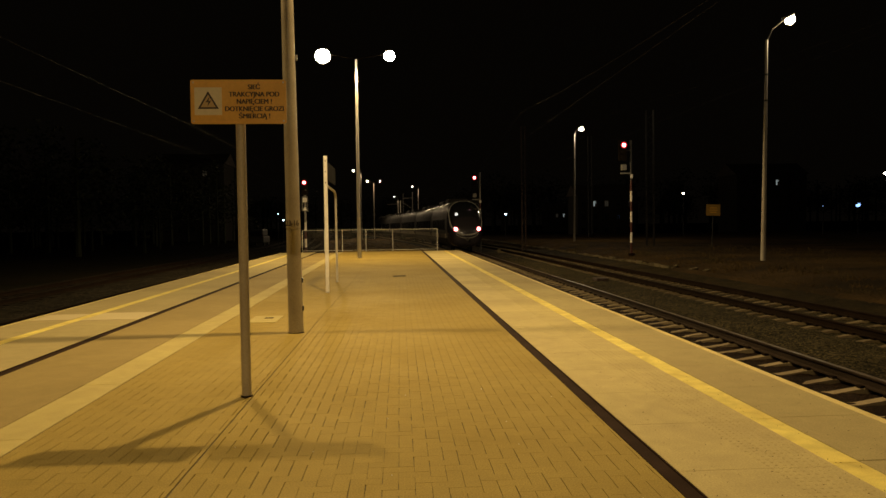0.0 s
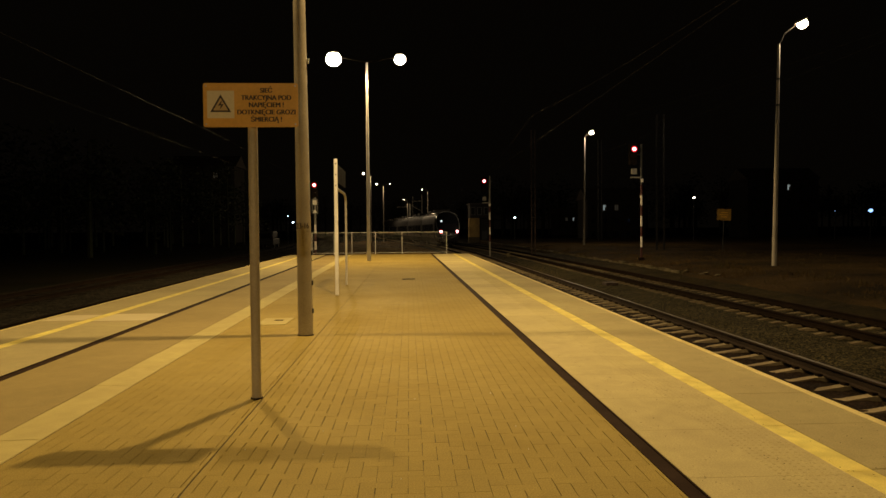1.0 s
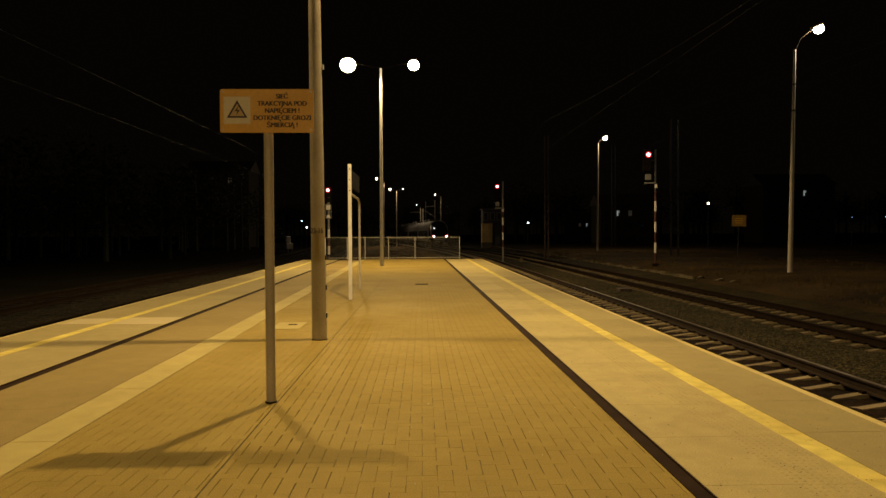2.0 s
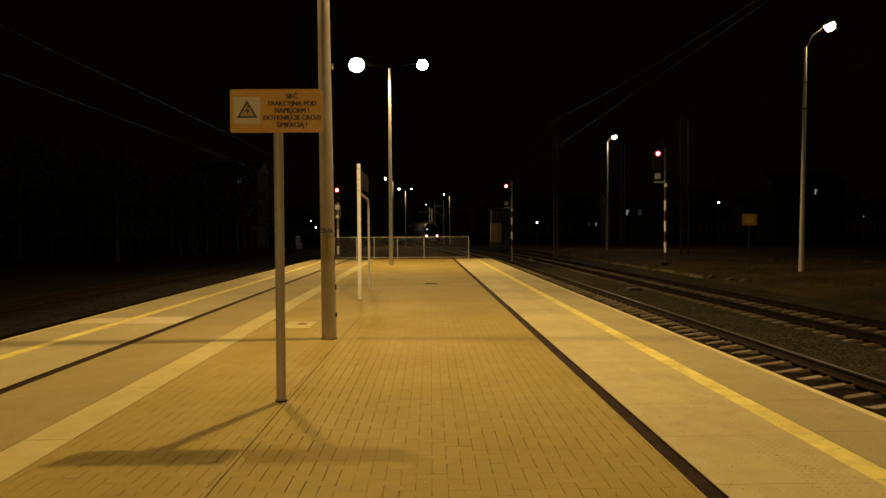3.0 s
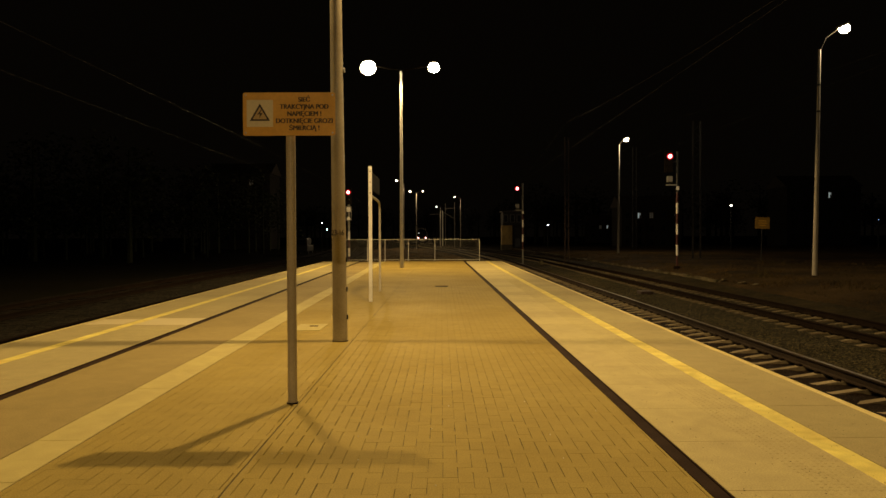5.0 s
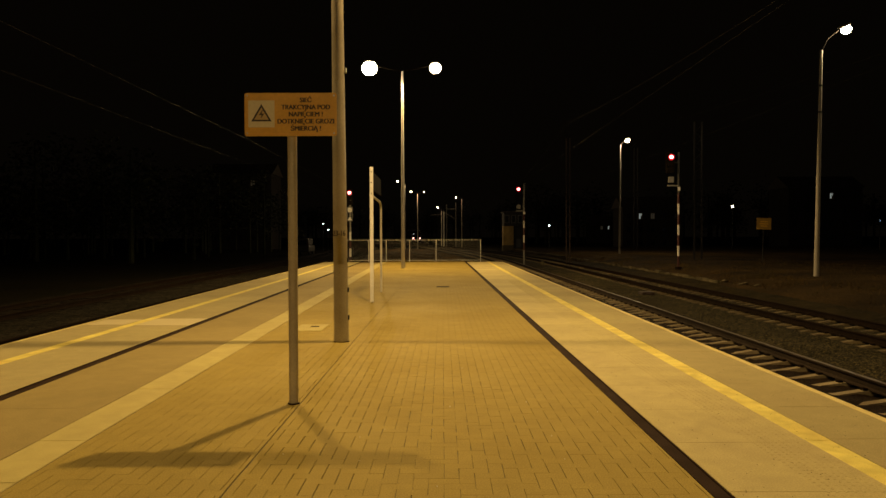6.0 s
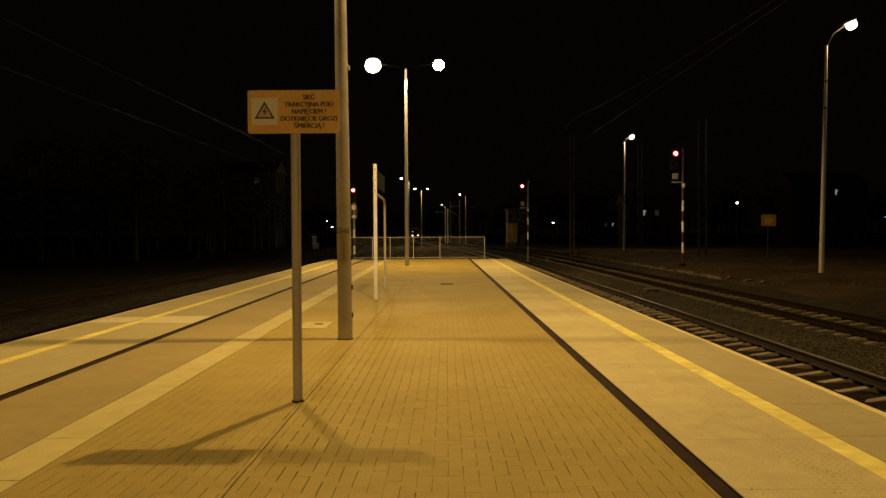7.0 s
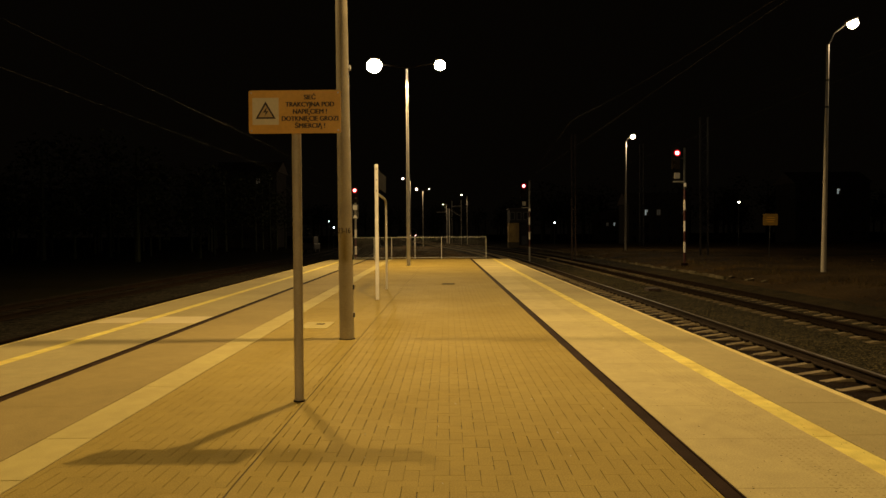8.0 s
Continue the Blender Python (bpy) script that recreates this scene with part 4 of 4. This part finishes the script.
    tube(bm, [(0, 0, height - 0.1), (reach * 0.25, 0, height + up * 0.55), (reach * 0.7, 0, height + up * 0.95)], r * (0.22 if name == "street_lamp" else 0.12))
    part("arm", bm, M_IRON, s, smooth=True)
    bm = B()
    box(bm, -0.30 * size, 0.30 * size, -0.15, 0.15, 0.12 * size, 0.12 * size + 0.12, 0.045)
    head = part("lamp_head", bm, M_GALV, s, at=pose(reach, 0, height + up, 0, -tilt if reach > 0 else tilt, 0))
    bm = B()
    # the bowl's size takes in the round glare about the lamp
    ball(bm, 0, 0, 0.0, 0.28 * size, 0.20 * size, 0.23 * size)
    part("glass_bowl", bm, mat or M_LAMP, head, "glowing glass bowl, swollen to the size of its glare", smooth=True)
    if lit:
        ca, sa = math.cos(radians(lean)), math.sin(radians(lean))
        lamp_light("street_lamp_light", x + reach * ca + (height + up) * sa, y, z0 + (height + up) * ca - reach * sa - 0.34, watts or STREET_WATTS, light_colour, cone=360)
    return s


street_lamp(17.015, 32.3, OLD_PLATFORM, 10.25, 1.10, 0.95, lean=0.93, bands=(7.4, 8.6), r=0.118, tilt=25, size=0.9)
street_lamp(18.98, 76.2, OLD_PLATFORM, 11.6, 0.75, 0.55, lean=0.5, bands=(8.8,), r=0.12, tilt=20, size=0.9, watts=2300.0)


# lamps along the bend beyond the platform
def far_lamps():
    label = "distant lit lamp post beside the tracks"
    for x, y, h, reach, both in ((-6.02, 115, 10.6, -1.2, False), (-4.9, 140, 10.5, -1.25, True), (4.45, 164, 10.7, -1.3, False), (-0.4, 225, 11.0, -1.1, False)):
        street_lamp(x, y, GROUND, h + 0.5, reach, 0.45, watts=FAR_WATTS, light_colour=FAR_COLOUR, mat=M_LAMP_FAR, r=0.075, name="lamp_post", label=label, size=0.6 if y < 150 else 0.47)
        if both:
            street_lamp(x + 0.02, y + 0.4, GROUND, h + 0.5, 1.25, 0.45, watts=FAR_WATTS, light_colour=FAR_COLOUR, mat=M_LAMP_FAR, r=0.06, name="lamp_post", label=label, size=0.33)


far_lamps()


# ---------------------------------------------------------------- overhead line
def lattice_mast(x, y, z0, height, half=0.2, label="dark steel lattice mast of the overhead line", arm=0.0, mat=None):
    s = thing("catenary_mast", x, y, z0, label, "catenary mast", "catenary masts")
    for sx in (-1, 1):
        bm = B()
        for sy in (-0.1, 0.1):
            box(bm, sx * half - 0.035, sx * half + 0.035, sy - 0.02, sy + 0.02, 0, height)
        part("leg", bm, mat or M_WIRE, s)
    bm = B()
    z, k = 0.3, 1
    while z < height - 0.6:
        rod(bm, (-half * k, 0, z), (half * k, 0, z + 0.55), 0.018, n=6)
        z, k = z + 0.55, -k
    part("bracing", bm, M_WIRE, s)
    if arm:
        bm = B()
        tube(bm, [(0, 0, height - 0.6), (arm, 0, height - 1.0)], 0.035)
        tube(bm, [(0, 0, height - 2.2), (arm * 0.8, 0, height - 1.0)], 0.03)
        part("cantilever", bm, M_WIRE, s)
        bm = B()
        for q in range(5):
            f = 0.18 + q * 0.02
            ball(bm, arm * f, 0, height - 0.6 - 0.4 * f, 0.09, 0.09, 0.04, 10, 6)
        part("insulator", bm, M_CERAMIC, s)
    return s


lattice_mast(10.6, 60.0, GROUND, 10.8, 0.15, "pair of rusty steel channels of an overhead line mast", mat=M_RUST)
lattice_mast(20.5, 57.0, OLD_PLATFORM, 11.0, 0.3)
lattice_mast(27.2, 100.0, OLD_PLATFORM, 14.3, 0.25)


def far_gantry():
    """The gantry over the tracks in the bend."""
    s = thing("catenary_gantry", 0, 178.0, GROUND, "distant steel gantry of the overhead line across the bend", "catenary gantry")
    for x, h, r in ((-0.2, 9.0, 0.08), (0.35, 8.9, 0.13), (1.05, 10.7, 0.06), (3.35, 11.1, 0.09)):
        bm = B()
        rod(bm, (x, 0, 0), (x, 0, h), r, r * 0.8, n=10)
        part("mast", bm, M_WHITE if x < 1 else M_DULL, s)
    bm = B()
    tube(bm, [(0.9, 0, 9.5), (3.4, 0, 9.6)], 0.06)
    part("beam", bm, M_DULL, s)
    bm = B()
    tube(bm, [(-2.9, 0, 8.05), (-1.5, 0, 8.1), (-0.2, 0, 8.1)], 0.05)
    part("cantilever", bm, M_DULL, s)
    bm = B()
    tube(bm, [(0.6, 0, 8.6), (1.9, 0, 7.8), (3.2, 0, 7.0)], 0.05)
    part("stay", bm, M_DULL, s)


far_gantry()


def overhead_wires():
    def wire(line, dx, z_of, y0, y1, r, label):
        bm = B()
        pts = []
        y = y0
        while y <= y1:
            pts.append((line(y) + dx, y, z_of(y)))
            y += 2.5
        tube(bm, pts, r, 5)
        tagged(part("overhead_wire", bm, M_WIRE), label, "overhead wire", "overhead wires", kind="structure")

    def sag(y, span, off):
        u = ((y + off) % span) / span
        return 4 * u * (1 - u)

    for line, r in ((near_line, 0.0016), (far_line, 0.0010)):
        wire(line, 0.0, lambda y: RAIL_TOP + 5.95, -30, 240, r, "copper contact wire over the track")
        wire(line, 0.0, lambda y: RAIL_TOP + 7.25 - 1.35 * sag(y, 64.0, 32.0), -30, 240, r, "sagging carrier wire over the track")
    over_left = lambda y: near_line(y) - 14.25
    wire(over_left, 0.0, lambda y: RAIL_TOP + 5.42, -30, 240, 0.0016, "copper contact wire over the track")
    wire(over_left, 0.0, lambda y: RAIL_TOP + 6.5 - 0.15 * sag(y, 64.0, 32.0), -30, 240, 0.0020, "sagging carrier wire over the track")


overhead_wires()


# ---------------------------------------------------------------- buildings and signs in the dark
def trackside_hut():
    """A dark signal cabin whose upper storey hangs over a plastered ground floor."""
    s = thing("signal_cabin", 13.0, 128.0, GROUND, "dark signal cabin with a yellow plastered ground floor", "cabin")
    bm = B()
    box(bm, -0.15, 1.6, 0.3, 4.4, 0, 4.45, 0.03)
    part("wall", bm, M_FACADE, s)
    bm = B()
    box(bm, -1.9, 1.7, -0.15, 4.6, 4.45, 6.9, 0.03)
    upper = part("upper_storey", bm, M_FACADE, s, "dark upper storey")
    bm = B()
    box(bm, -2.1, 1.9, -0.4, 4.9, 6.9, 7.1, 0.03)
    part("roof", bm, M_ROOF, s)
    for x in (-1.4, -0.2, 1.0):
        bm = B()
        for a, b, c, d in ((-0.40, -0.31, 5.0, 6.4), (0.31, 0.40, 5.0, 6.4), (-0.31, 0.31, 5.0, 5.09), (-0.31, 0.31, 6.31, 6.4)):
            box(bm, x + a, x + b, -0.20, -0.14, c, d)
        w = part("window_frame", bm, M_DARK, upper, "grey window frame")
        bm = B()
        box(bm, x - 0.31, x + 0.31, -0.17, -0.155, 5.09, 6.31)
        part("pane", bm, M_MATT_GLASS, w)
    bm = B()
    box(bm, -2.05, -0.2, 0, 2.4, 1.0, 4.45, 0.02)
    part("annexe", bm, M_PLASTER, s, "yellow plastered ground floor")
    bm = B()
    box(bm, -2.1, -0.2, -0.04, 2.4, 0, 1.0, 0.02)
    part("plinth", bm, M_OLD_CONCRETE, s)
    bm = B()
    box(bm, 0.3, 1.2, 0.25, 0.3, 0.05, 2.1, 0.01)
    part("door", bm, M_BLACK, s)


trackside_hut()


def board_sign():
    s = thing("yellow_board", 23.58, 52.3, OLD_PLATFORM - 0.05, "plain yellow board, slightly askew, on a thin post in grass", "sign board")
    s.matrix_basis = pose(23.58, 52.3, OLD_PLATFORM - 0.05, 0, 1.6, 0)
    bm = B()
    rod(bm, (0, 0.03, -0.05), (0, 0.03, 3.15), 0.026, n=10)
    part("post", bm, M_BLACK, s)
    bm = B()
    box(bm, -0.54, 0.54, -0.02, 0.0, 2.37, 3.22, 0.005)
    b = part("board", bm, M_YSIGN, s)
    bm = B()
    for z, w in ((2.95, 0.28), (2.79, 0.32), (2.63, 0.24)):
        box(bm, -w, w, -0.026, -0.019, z - 0.035, z + 0.035)
    part("text_bars", bm, M_ORANGE, b)


board_sign()


def house(x, y, w, d, storeys, lit, label, lift=0.0):
    """A dark block with rows of windows; lit: (column, storey, brightness) of those with light behind them."""
    s = thing("house", x, y, GROUND + lift, label, "house", "houses")
    h = storeys * 2.9 + 0.8
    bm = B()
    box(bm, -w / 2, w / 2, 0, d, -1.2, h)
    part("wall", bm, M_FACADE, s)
    bm = B()
    v = [bm.verts.new(p) for p in ((-w / 2 - 0.4, -0.4, h), (w / 2 + 0.4, -0.4, h), (w / 2 + 0.4, d + 0.4, h), (-w / 2 - 0.4, d + 0.4, h),
                                   (-w / 2 - 0.4, d / 2, h + 2.6), (w / 2 + 0.4, d / 2, h + 2.6))]
    for f in ((0, 1, 5, 4), (2, 3, 4, 5), (0, 4, 3), (1, 2, 5), (3, 2, 1, 0)):
        bm.faces.new([v[k] for k in f])
    part("roof", bm, M_ROOF, s)
    cols = int(w / 2.6)
    for c in range(cols):
        for f in range(storeys):
            cx, cz = -w / 2 + (c + 0.5) * w / cols, 1.1 + f * 2.9
            state = lit.get((c, f), 0)
            bm = B()
            for a, b, e, g2 in ((-0.42, 0.42, 1.30, 1.38), (-0.42, 0.42, 0.12, 0.20), (-0.42, -0.35, 0.20, 1.30), (0.35, 0.42, 0.20, 1.30), (-0.05, 0.05, 0.20, 1.30)):
                box(bm, cx + a, cx + b, -0.05, 0.0, cz + e, cz + g2)
            fr = part("window", bm, M_FACADE if not state else M_POST, s)
            bm = B()
            box(bm, cx - 0.35, cx + 0.35, -0.02, -0.003, cz + 0.20, cz + 1.30)
            part("pane", bm, (M_GLASS, M_WINDOW_DIM, M_WINDOW)[state], fr)
            if state == 2:
                # added dark piece that cuts the lit pane's glow to a narrower shape
                bm = B()
                box(bm, cx + 0.05, cx + 0.35, -0.03, -0.021, cz + 0.20, cz + 0.82)
                box(bm, cx + 0.20, cx + 0.35, -0.03, -0.021, cz + 0.82, cz + 1.30)
                part("pane_mask", bm, M_FACADE, fr, "dark mask over part of the lit pane")
    return s


def houses():
    house(80.85, 150.0, 15.6, 9, 4, {(3, 3): 2}, "dark four-storey house with one lit window", 0.4)
    house(45.85, 155.0, 13.0, 9, 3, {(1, 2): 2, (2, 2): 1}, "dark house with two small lit windows", -0.7)
    house(58.6, 250.0, 13.0, 8, 2, {(1, 1): 1, (2, 1): 2}, "low dark house with two pale lit windows", 0.9)
    house(-42.6, 150.0, 13.0, 9, 5, {(3, 4): 1}, "tall dark block with one dim window", 0.6)


houses()


def small_lights():
    """Distant lit lamps on thin poles."""
    for x, y, z, mat, size in ((18.0, 120, 3.47, M_LAMP_COOL, 0.5), (40.8, 100, 5.81, M_LAMP_FAR, 0.6), (71.2, 100, 8.4, M_LAMP_FAR, 1.3),
                               (66.9, 100, 3.82, M_LAMP_BLUE, 1.2), (61.6, 100, 3.72, M_LAMP_BLUE, 0.2), (-16.8, 100, 3.55, M_LAMP_COOL, 0.22),
                               (-16.1, 100, 2.67, M_LAMP_COOL, 0.36)):
        street_lamp(x, y, GROUND, z - GROUND - 0.1, 0.02, 0.1, mat=mat, r=0.06, lit=False, size=size, name="distant_lamp",
                    label="distant lit lamp on a thin pole")


small_lights()


def far_woods():
    """Dark woods on the horizon: tapered trunks and crowns of many loose leaf clumps, too far and dark to count."""
    rnd = random.Random(77)
    verts, faces = [], []

    def tree(x, y, h, leaves):
        k = len(verts)
        r = 0.02 * h
        for z, rr in ((GROUND - 0.3, r), (h * 0.75, r * 0.3)):
            verts.extend((x + rr * math.cos(1.2566 * q), y + rr * math.sin(1.2566 * q), z) for q in range(5))
        faces.extend((k + q, k + (q + 1) % 5, k + 5 + (q + 1) % 5, k + 5 + q) for q in range(5))
        lobes = [(rnd.gauss(0, 0.13) * h, rnd.gauss(0, 0.13) * h, rnd.uniform(0.3, 0.85) * h, rnd.uniform(0.10, 0.19) * h) for _ in range(7)]
        for _ in range(leaves):
            lx, ly, lz, lr = rnd.choice(lobes)
            v = Vector((rnd.gauss(0, 1), rnd.gauss(0, 1), rnd.gauss(0, 1))).normalized() * lr * rnd.uniform(0.5, 1.1)
            c = Vector((x + lx, y + ly, lz + GROUND)) + v
            s = rnd.uniform(0.014, 0.034) * h
            k = len(verts)
            for _ in range(4):
                verts.append(tuple(c + Vector((rnd.uniform(-s, s), rnd.uniform(-s, s), rnd.uniform(-s, s) * 0.7))))
            faces.extend(((k, k + 1, k + 2), (k, k + 2, k + 3), (k + 1, k + 3, k + 2)))

    for _ in range(95):
        x = rnd.uniform(-130, -26)
        tree(x, 70 + rnd.uniform(0, 90) + max(0, (-40 - x) * 0.2), rnd.uniform(10, 17), 420)
    for _ in range(120):
        tree(rnd.uniform(28, 230), rnd.uniform(262, 330), rnd.uniform(15, 26), 220)
    for _ in range(60):
        tree(rnd.uniform(-80, 40), rnd.uniform(335, 390), rnd.uniform(14, 22), 200)
    ob = raw("far_woods", verts, faces, M_LEAVES)
    tagged(ob, "dark leafy woods on the horizon at night", "woods", kind="stuff")


far_woods()


def parked_van():
    s = thing("parked_van", -19.85, 100.0, GROUND + 0.02, "dim pale van parked in the dark beside the tracks", "van")
    bm = B()
    box(bm, -1.0, 1.0, 0.0, 4.8, 0.45, 1.35, 0.12)
    part("body", bm, M_VAN, s)
    bm = B()
    box(bm, -0.93, 0.93, 0.08, 3.6, 1.33, 2.35, 0.16)
    part("cabin", bm, M_VAN, s)
    bm = B()
    box(bm, -0.75, 0.75, 0.05, 0.1, 1.45, 2.1, 0.02)
    part("rear_window", bm, M_GLASS, s)
    for x in (-0.9, 0.9):
        for y in (0.9, 3.9):
            bm = B()
            rod(bm, (x - 0.11, y, 0.34), (x + 0.11, y, 0.34), 0.34, n=18)
            part("wheel", bm, M_TYRE, s)
    bm = B()
    box(bm, -0.99, -0.86, -0.05, 0.02, 1.15, 1.65, 0.02)
    part("tail_lamp", bm, M_RED, s)
    bm = B()
    box(bm, 0.74, 0.92, -0.03, 0.02, 1.2, 1.75, 0.02)
    part("tail_lamp", bm, M_RED, s)


parked_van()


# ---------------------------------------------------------------- train
CAR_LENGTH, CAR_PITCH = 19.6, 20.0
NOSE = [(0.0, 0.80, 0.75, 1.75), (0.10, 1.02, 0.55, 2.05), (0.30, 1.20, 0.42, 2.35), (0.7, 1.33, 0.36, 2.85), (1.2, 1.39, 0.32, 3.35),
        (1.8, 1.42, 0.30, 3.85), (2.6, 1.425, 0.30, 4.18), (3.6, 1.425, 0.30, 4.28)]


def ring_points(w, zb, zt, n=32, e=3.4):
    out = []
    for k in range(n):
        a = 2 * math.pi * (k + 0.5) / n
        c, s = math.cos(a), math.sin(a)
        out.append((w * math.copysign(abs(c) ** (2 / e), c), (zb + zt) / 2 + (zt - zb) / 2 * math.copysign(abs(s) ** (2 / e), s)))
    return out


def nose_depth(x, z):
    """How far behind the tip the nose's skin lies at a place of the front."""
    for q in range(181):
        y = q * 0.02
        w, zb, zt = (float(np.interp(y, [n[0] for n in NOSE], [n[k] for n in NOSE])) for k in (1, 2, 3))
        if abs(x / w) ** 3.4 + abs((z - (zb + zt) / 2) / ((zt - zb) / 2)) ** 3.4 <= 1:
            return y
    return 3.6


def train_car(nosed):
    s = thing("train_car", 0, 0, RAIL_TOP, "dark glossy railcar with a rounded end and lit red tail lamps" if nosed else "dark glossy intermediate railcar of a passing train",
              "train car", "cars of the passing train")
    secs = list(NOSE) if nosed else [(0.0, 1.40, 0.34, 4.22), (0.15, 1.425, 0.30, 4.28)]
    secs += [(CAR_LENGTH - 0.15, 1.425, 0.30, 4.28), (CAR_LENGTH, 1.40, 0.34, 4.22)]
    bm = B()
    rings = [[bm.verts.new((a, y, b)) for a, b in ring_points(w, zb, zt)] for y, w, zb, zt in secs]
    for q, (r0, r1) in enumerate(zip(rings, rings[1:])):
        for k in range(32):
            f = bm.faces.new((r0[k], r0[(k + 1) % 32], r1[(k + 1) % 32], r1[k]))
            f.material_index = 1 if nosed and q < 6 else 0
    bm.faces.new(rings[0]).material_index = 1 if nosed else 0
    bm.faces.new(rings[-1][::-1])
    bmesh.ops.recalc_face_normals(bm, faces=bm.faces)
    part("body", bm, M_BODY, s, smooth=True).data.materials.append(M_MASK)
    # side windows
    for side in (-1, 1):
        y = 4.6 if nosed else 1.2
        while y + 1.5 < CAR_LENGTH:
            bm = B()
            box(bm, side * 1.41 - 0.025, side * 1.41 + 0.025, y, y + 1.35, 1.75, 2.75, 0.02)
            part("side_window", bm, M_GLASS, s)
            y += 1.75
        bm = B()
        box(bm, side * 1.415 - 0.02, side * 1.415 + 0.02, 3.8 if nosed else 0.4, CAR_LENGTH - 0.4, 1.05, 1.45, 0.01)
        part("side_stripe", bm, M_STRIPE, s)
        # added bright tube: the highlight that lamps leave along the roof edge
        bm = B()
        tube(bm, [(side * 1.17, 3.2 if nosed else 0.2, 4.03), (side * 1.17, CAR_LENGTH - 0.2, 4.03)], 0.04)
        part("roof_glint", bm, M_GLINT, s, "bright painted highlight along the roof edge")
    # roof equipment
    for y, l in ((6.0, 3.0), (11.5, 4.0)):
        bm = B()
        box(bm, -0.9, 0.9, y, y + l, 4.20, 4.55, 0.08)
        part("roof_unit", bm, M_CHASSIS, s)
    for y in (3.6, 15.6):
        bm = B()
        for dy in (0.0, 1.8):
            for sx in (-0.75, 0.75):
                rod(bm, (sx - 0.06, y + dy, 0.42), (sx + 0.06, y + dy, 0.42), 0.42, n=18)
        box(bm, -1.0, 1.0, y - 0.4, y + 2.2, 0.35, 0.62, 0.05)
        part("bogie", bm, M_CHASSIS, s)
    if nosed:
        bm = B()
        rows = []
        for y, w, zb, zt in NOSE[3:7]:
            pts = ring_points(w + 0.012, zb - 0.012, zt + 0.015)
            rows.append([bm.verts.new((a, y - 0.03, b)) for a, b in pts[2:14]])
        for r0, r1 in zip(rows, rows[1:]):
            for k in range(len(r0) - 1):
                bm.faces.new((r0[k], r0[k + 1], r1[k + 1], r1[k]))
        part("windscreen", bm, M_GLASS, s, "curved dark windscreen", smooth=True)
        # added pale arc for a lamp's reflection low on the nose
        bm = B()
        tube(bm, [(0.95 * math.sin(a), 0.10 * math.sin(a) ** 2 - 0.04, 1.62 - 0.52 * math.cos(a)) for a in [k * 0.13 - 1.3 for k in range(21)]], 0.035)
        part("bumper_glint", bm, M_SHEEN, s, "pale painted reflection curving round the bumper", smooth=True)
        # added pale loop for the reflections along the nose's outline
        bm = B()
        loop = []
        for k in range(48):
            a = 2 * math.pi * k / 48
            x, z = 1.34 * math.copysign(abs(math.cos(a)) ** 0.8, math.cos(a)), 2.78 + 1.42 * math.copysign(abs(math.sin(a)) ** 0.8, math.sin(a))
            loop.append((x, nose_depth(x, z) - 0.03, z))
        tube(bm, loop + loop[:2], 0.06)
        part("contour_glint", bm, M_GLINT, s, "pale painted reflection round the front", smooth=True)
        for sx in (-1, 1):
            bm = B()
            rod(bm, (sx * 0.95, -0.02, 1.85), (sx * 0.95, 0.5, 1.85), 0.21, n=20)
            h = part("lamp_housing", bm, M_BLACK, s)
            bm = B()
            rod(bm, (sx * 0.95, -0.03, 1.85), (sx * 0.95, -0.021, 1.85), 0.20, n=20)
            lens = part("tail_lamp", bm, M_RED_LENS, h, "glowing red tail lamp")
            bm = B()
            rod(bm, (sx * 0.95, -0.04, 1.85), (sx * 0.95, -0.031, 1.85), 0.135, n=20)
            part("core", bm, M_RED_CORE, lens)
        bm = B()
        ball(bm, -0.78, 0.88, 3.06, 0.13, 0.05, 0.15)
        part("cab_light", bm, M_CAB, s, "small pale cab light", smooth=True)
        bm = B()
        rod(bm, (0, -0.35, 1.0), (0, 0.3, 1.0), 0.13, n=14)
        part("coupler", bm, M_CHASSIS, s)
    return s


train_cars = [train_car(True)]
train_cars.append(train_car(False))
for _ in range(4):
    train_cars.append(copy_thing(train_cars[1], Matrix.Identity(4)))
TAIL_START, TRAIN_SPEED = 58.0, 24.5


def along(y, d):
    """The place d metres further along the near track than y (the bend is gentle)."""
    k = 0
    while k < 8:
        y += d / 8 / math.hypot(1, (near_line(y + 0.5) - near_line(y - 0.5)))
        k += 1
    return y


def motions():
    for k, car in enumerate(train_cars):
        rows = []
        for q in range(17):
            t = q * 0.5
            y0 = along(TAIL_START, TRAIN_SPEED * t + k * CAR_PITCH)
            y1 = along(y0, CAR_LENGTH)
            x0, x1 = near_line(y0) - (0.15 if q == 1 and k == 0 else 0.0), near_line(y1)
            turn = math.degrees(math.atan2(-(x1 - x0), y1 - y0))
            rows.append((t, pose(x0, y0, RAIL_TOP, 0, 0, turn)))
        walk(car, rows)


# ---------------------------------------------------------------- paving bricks
herringbone()
motions()
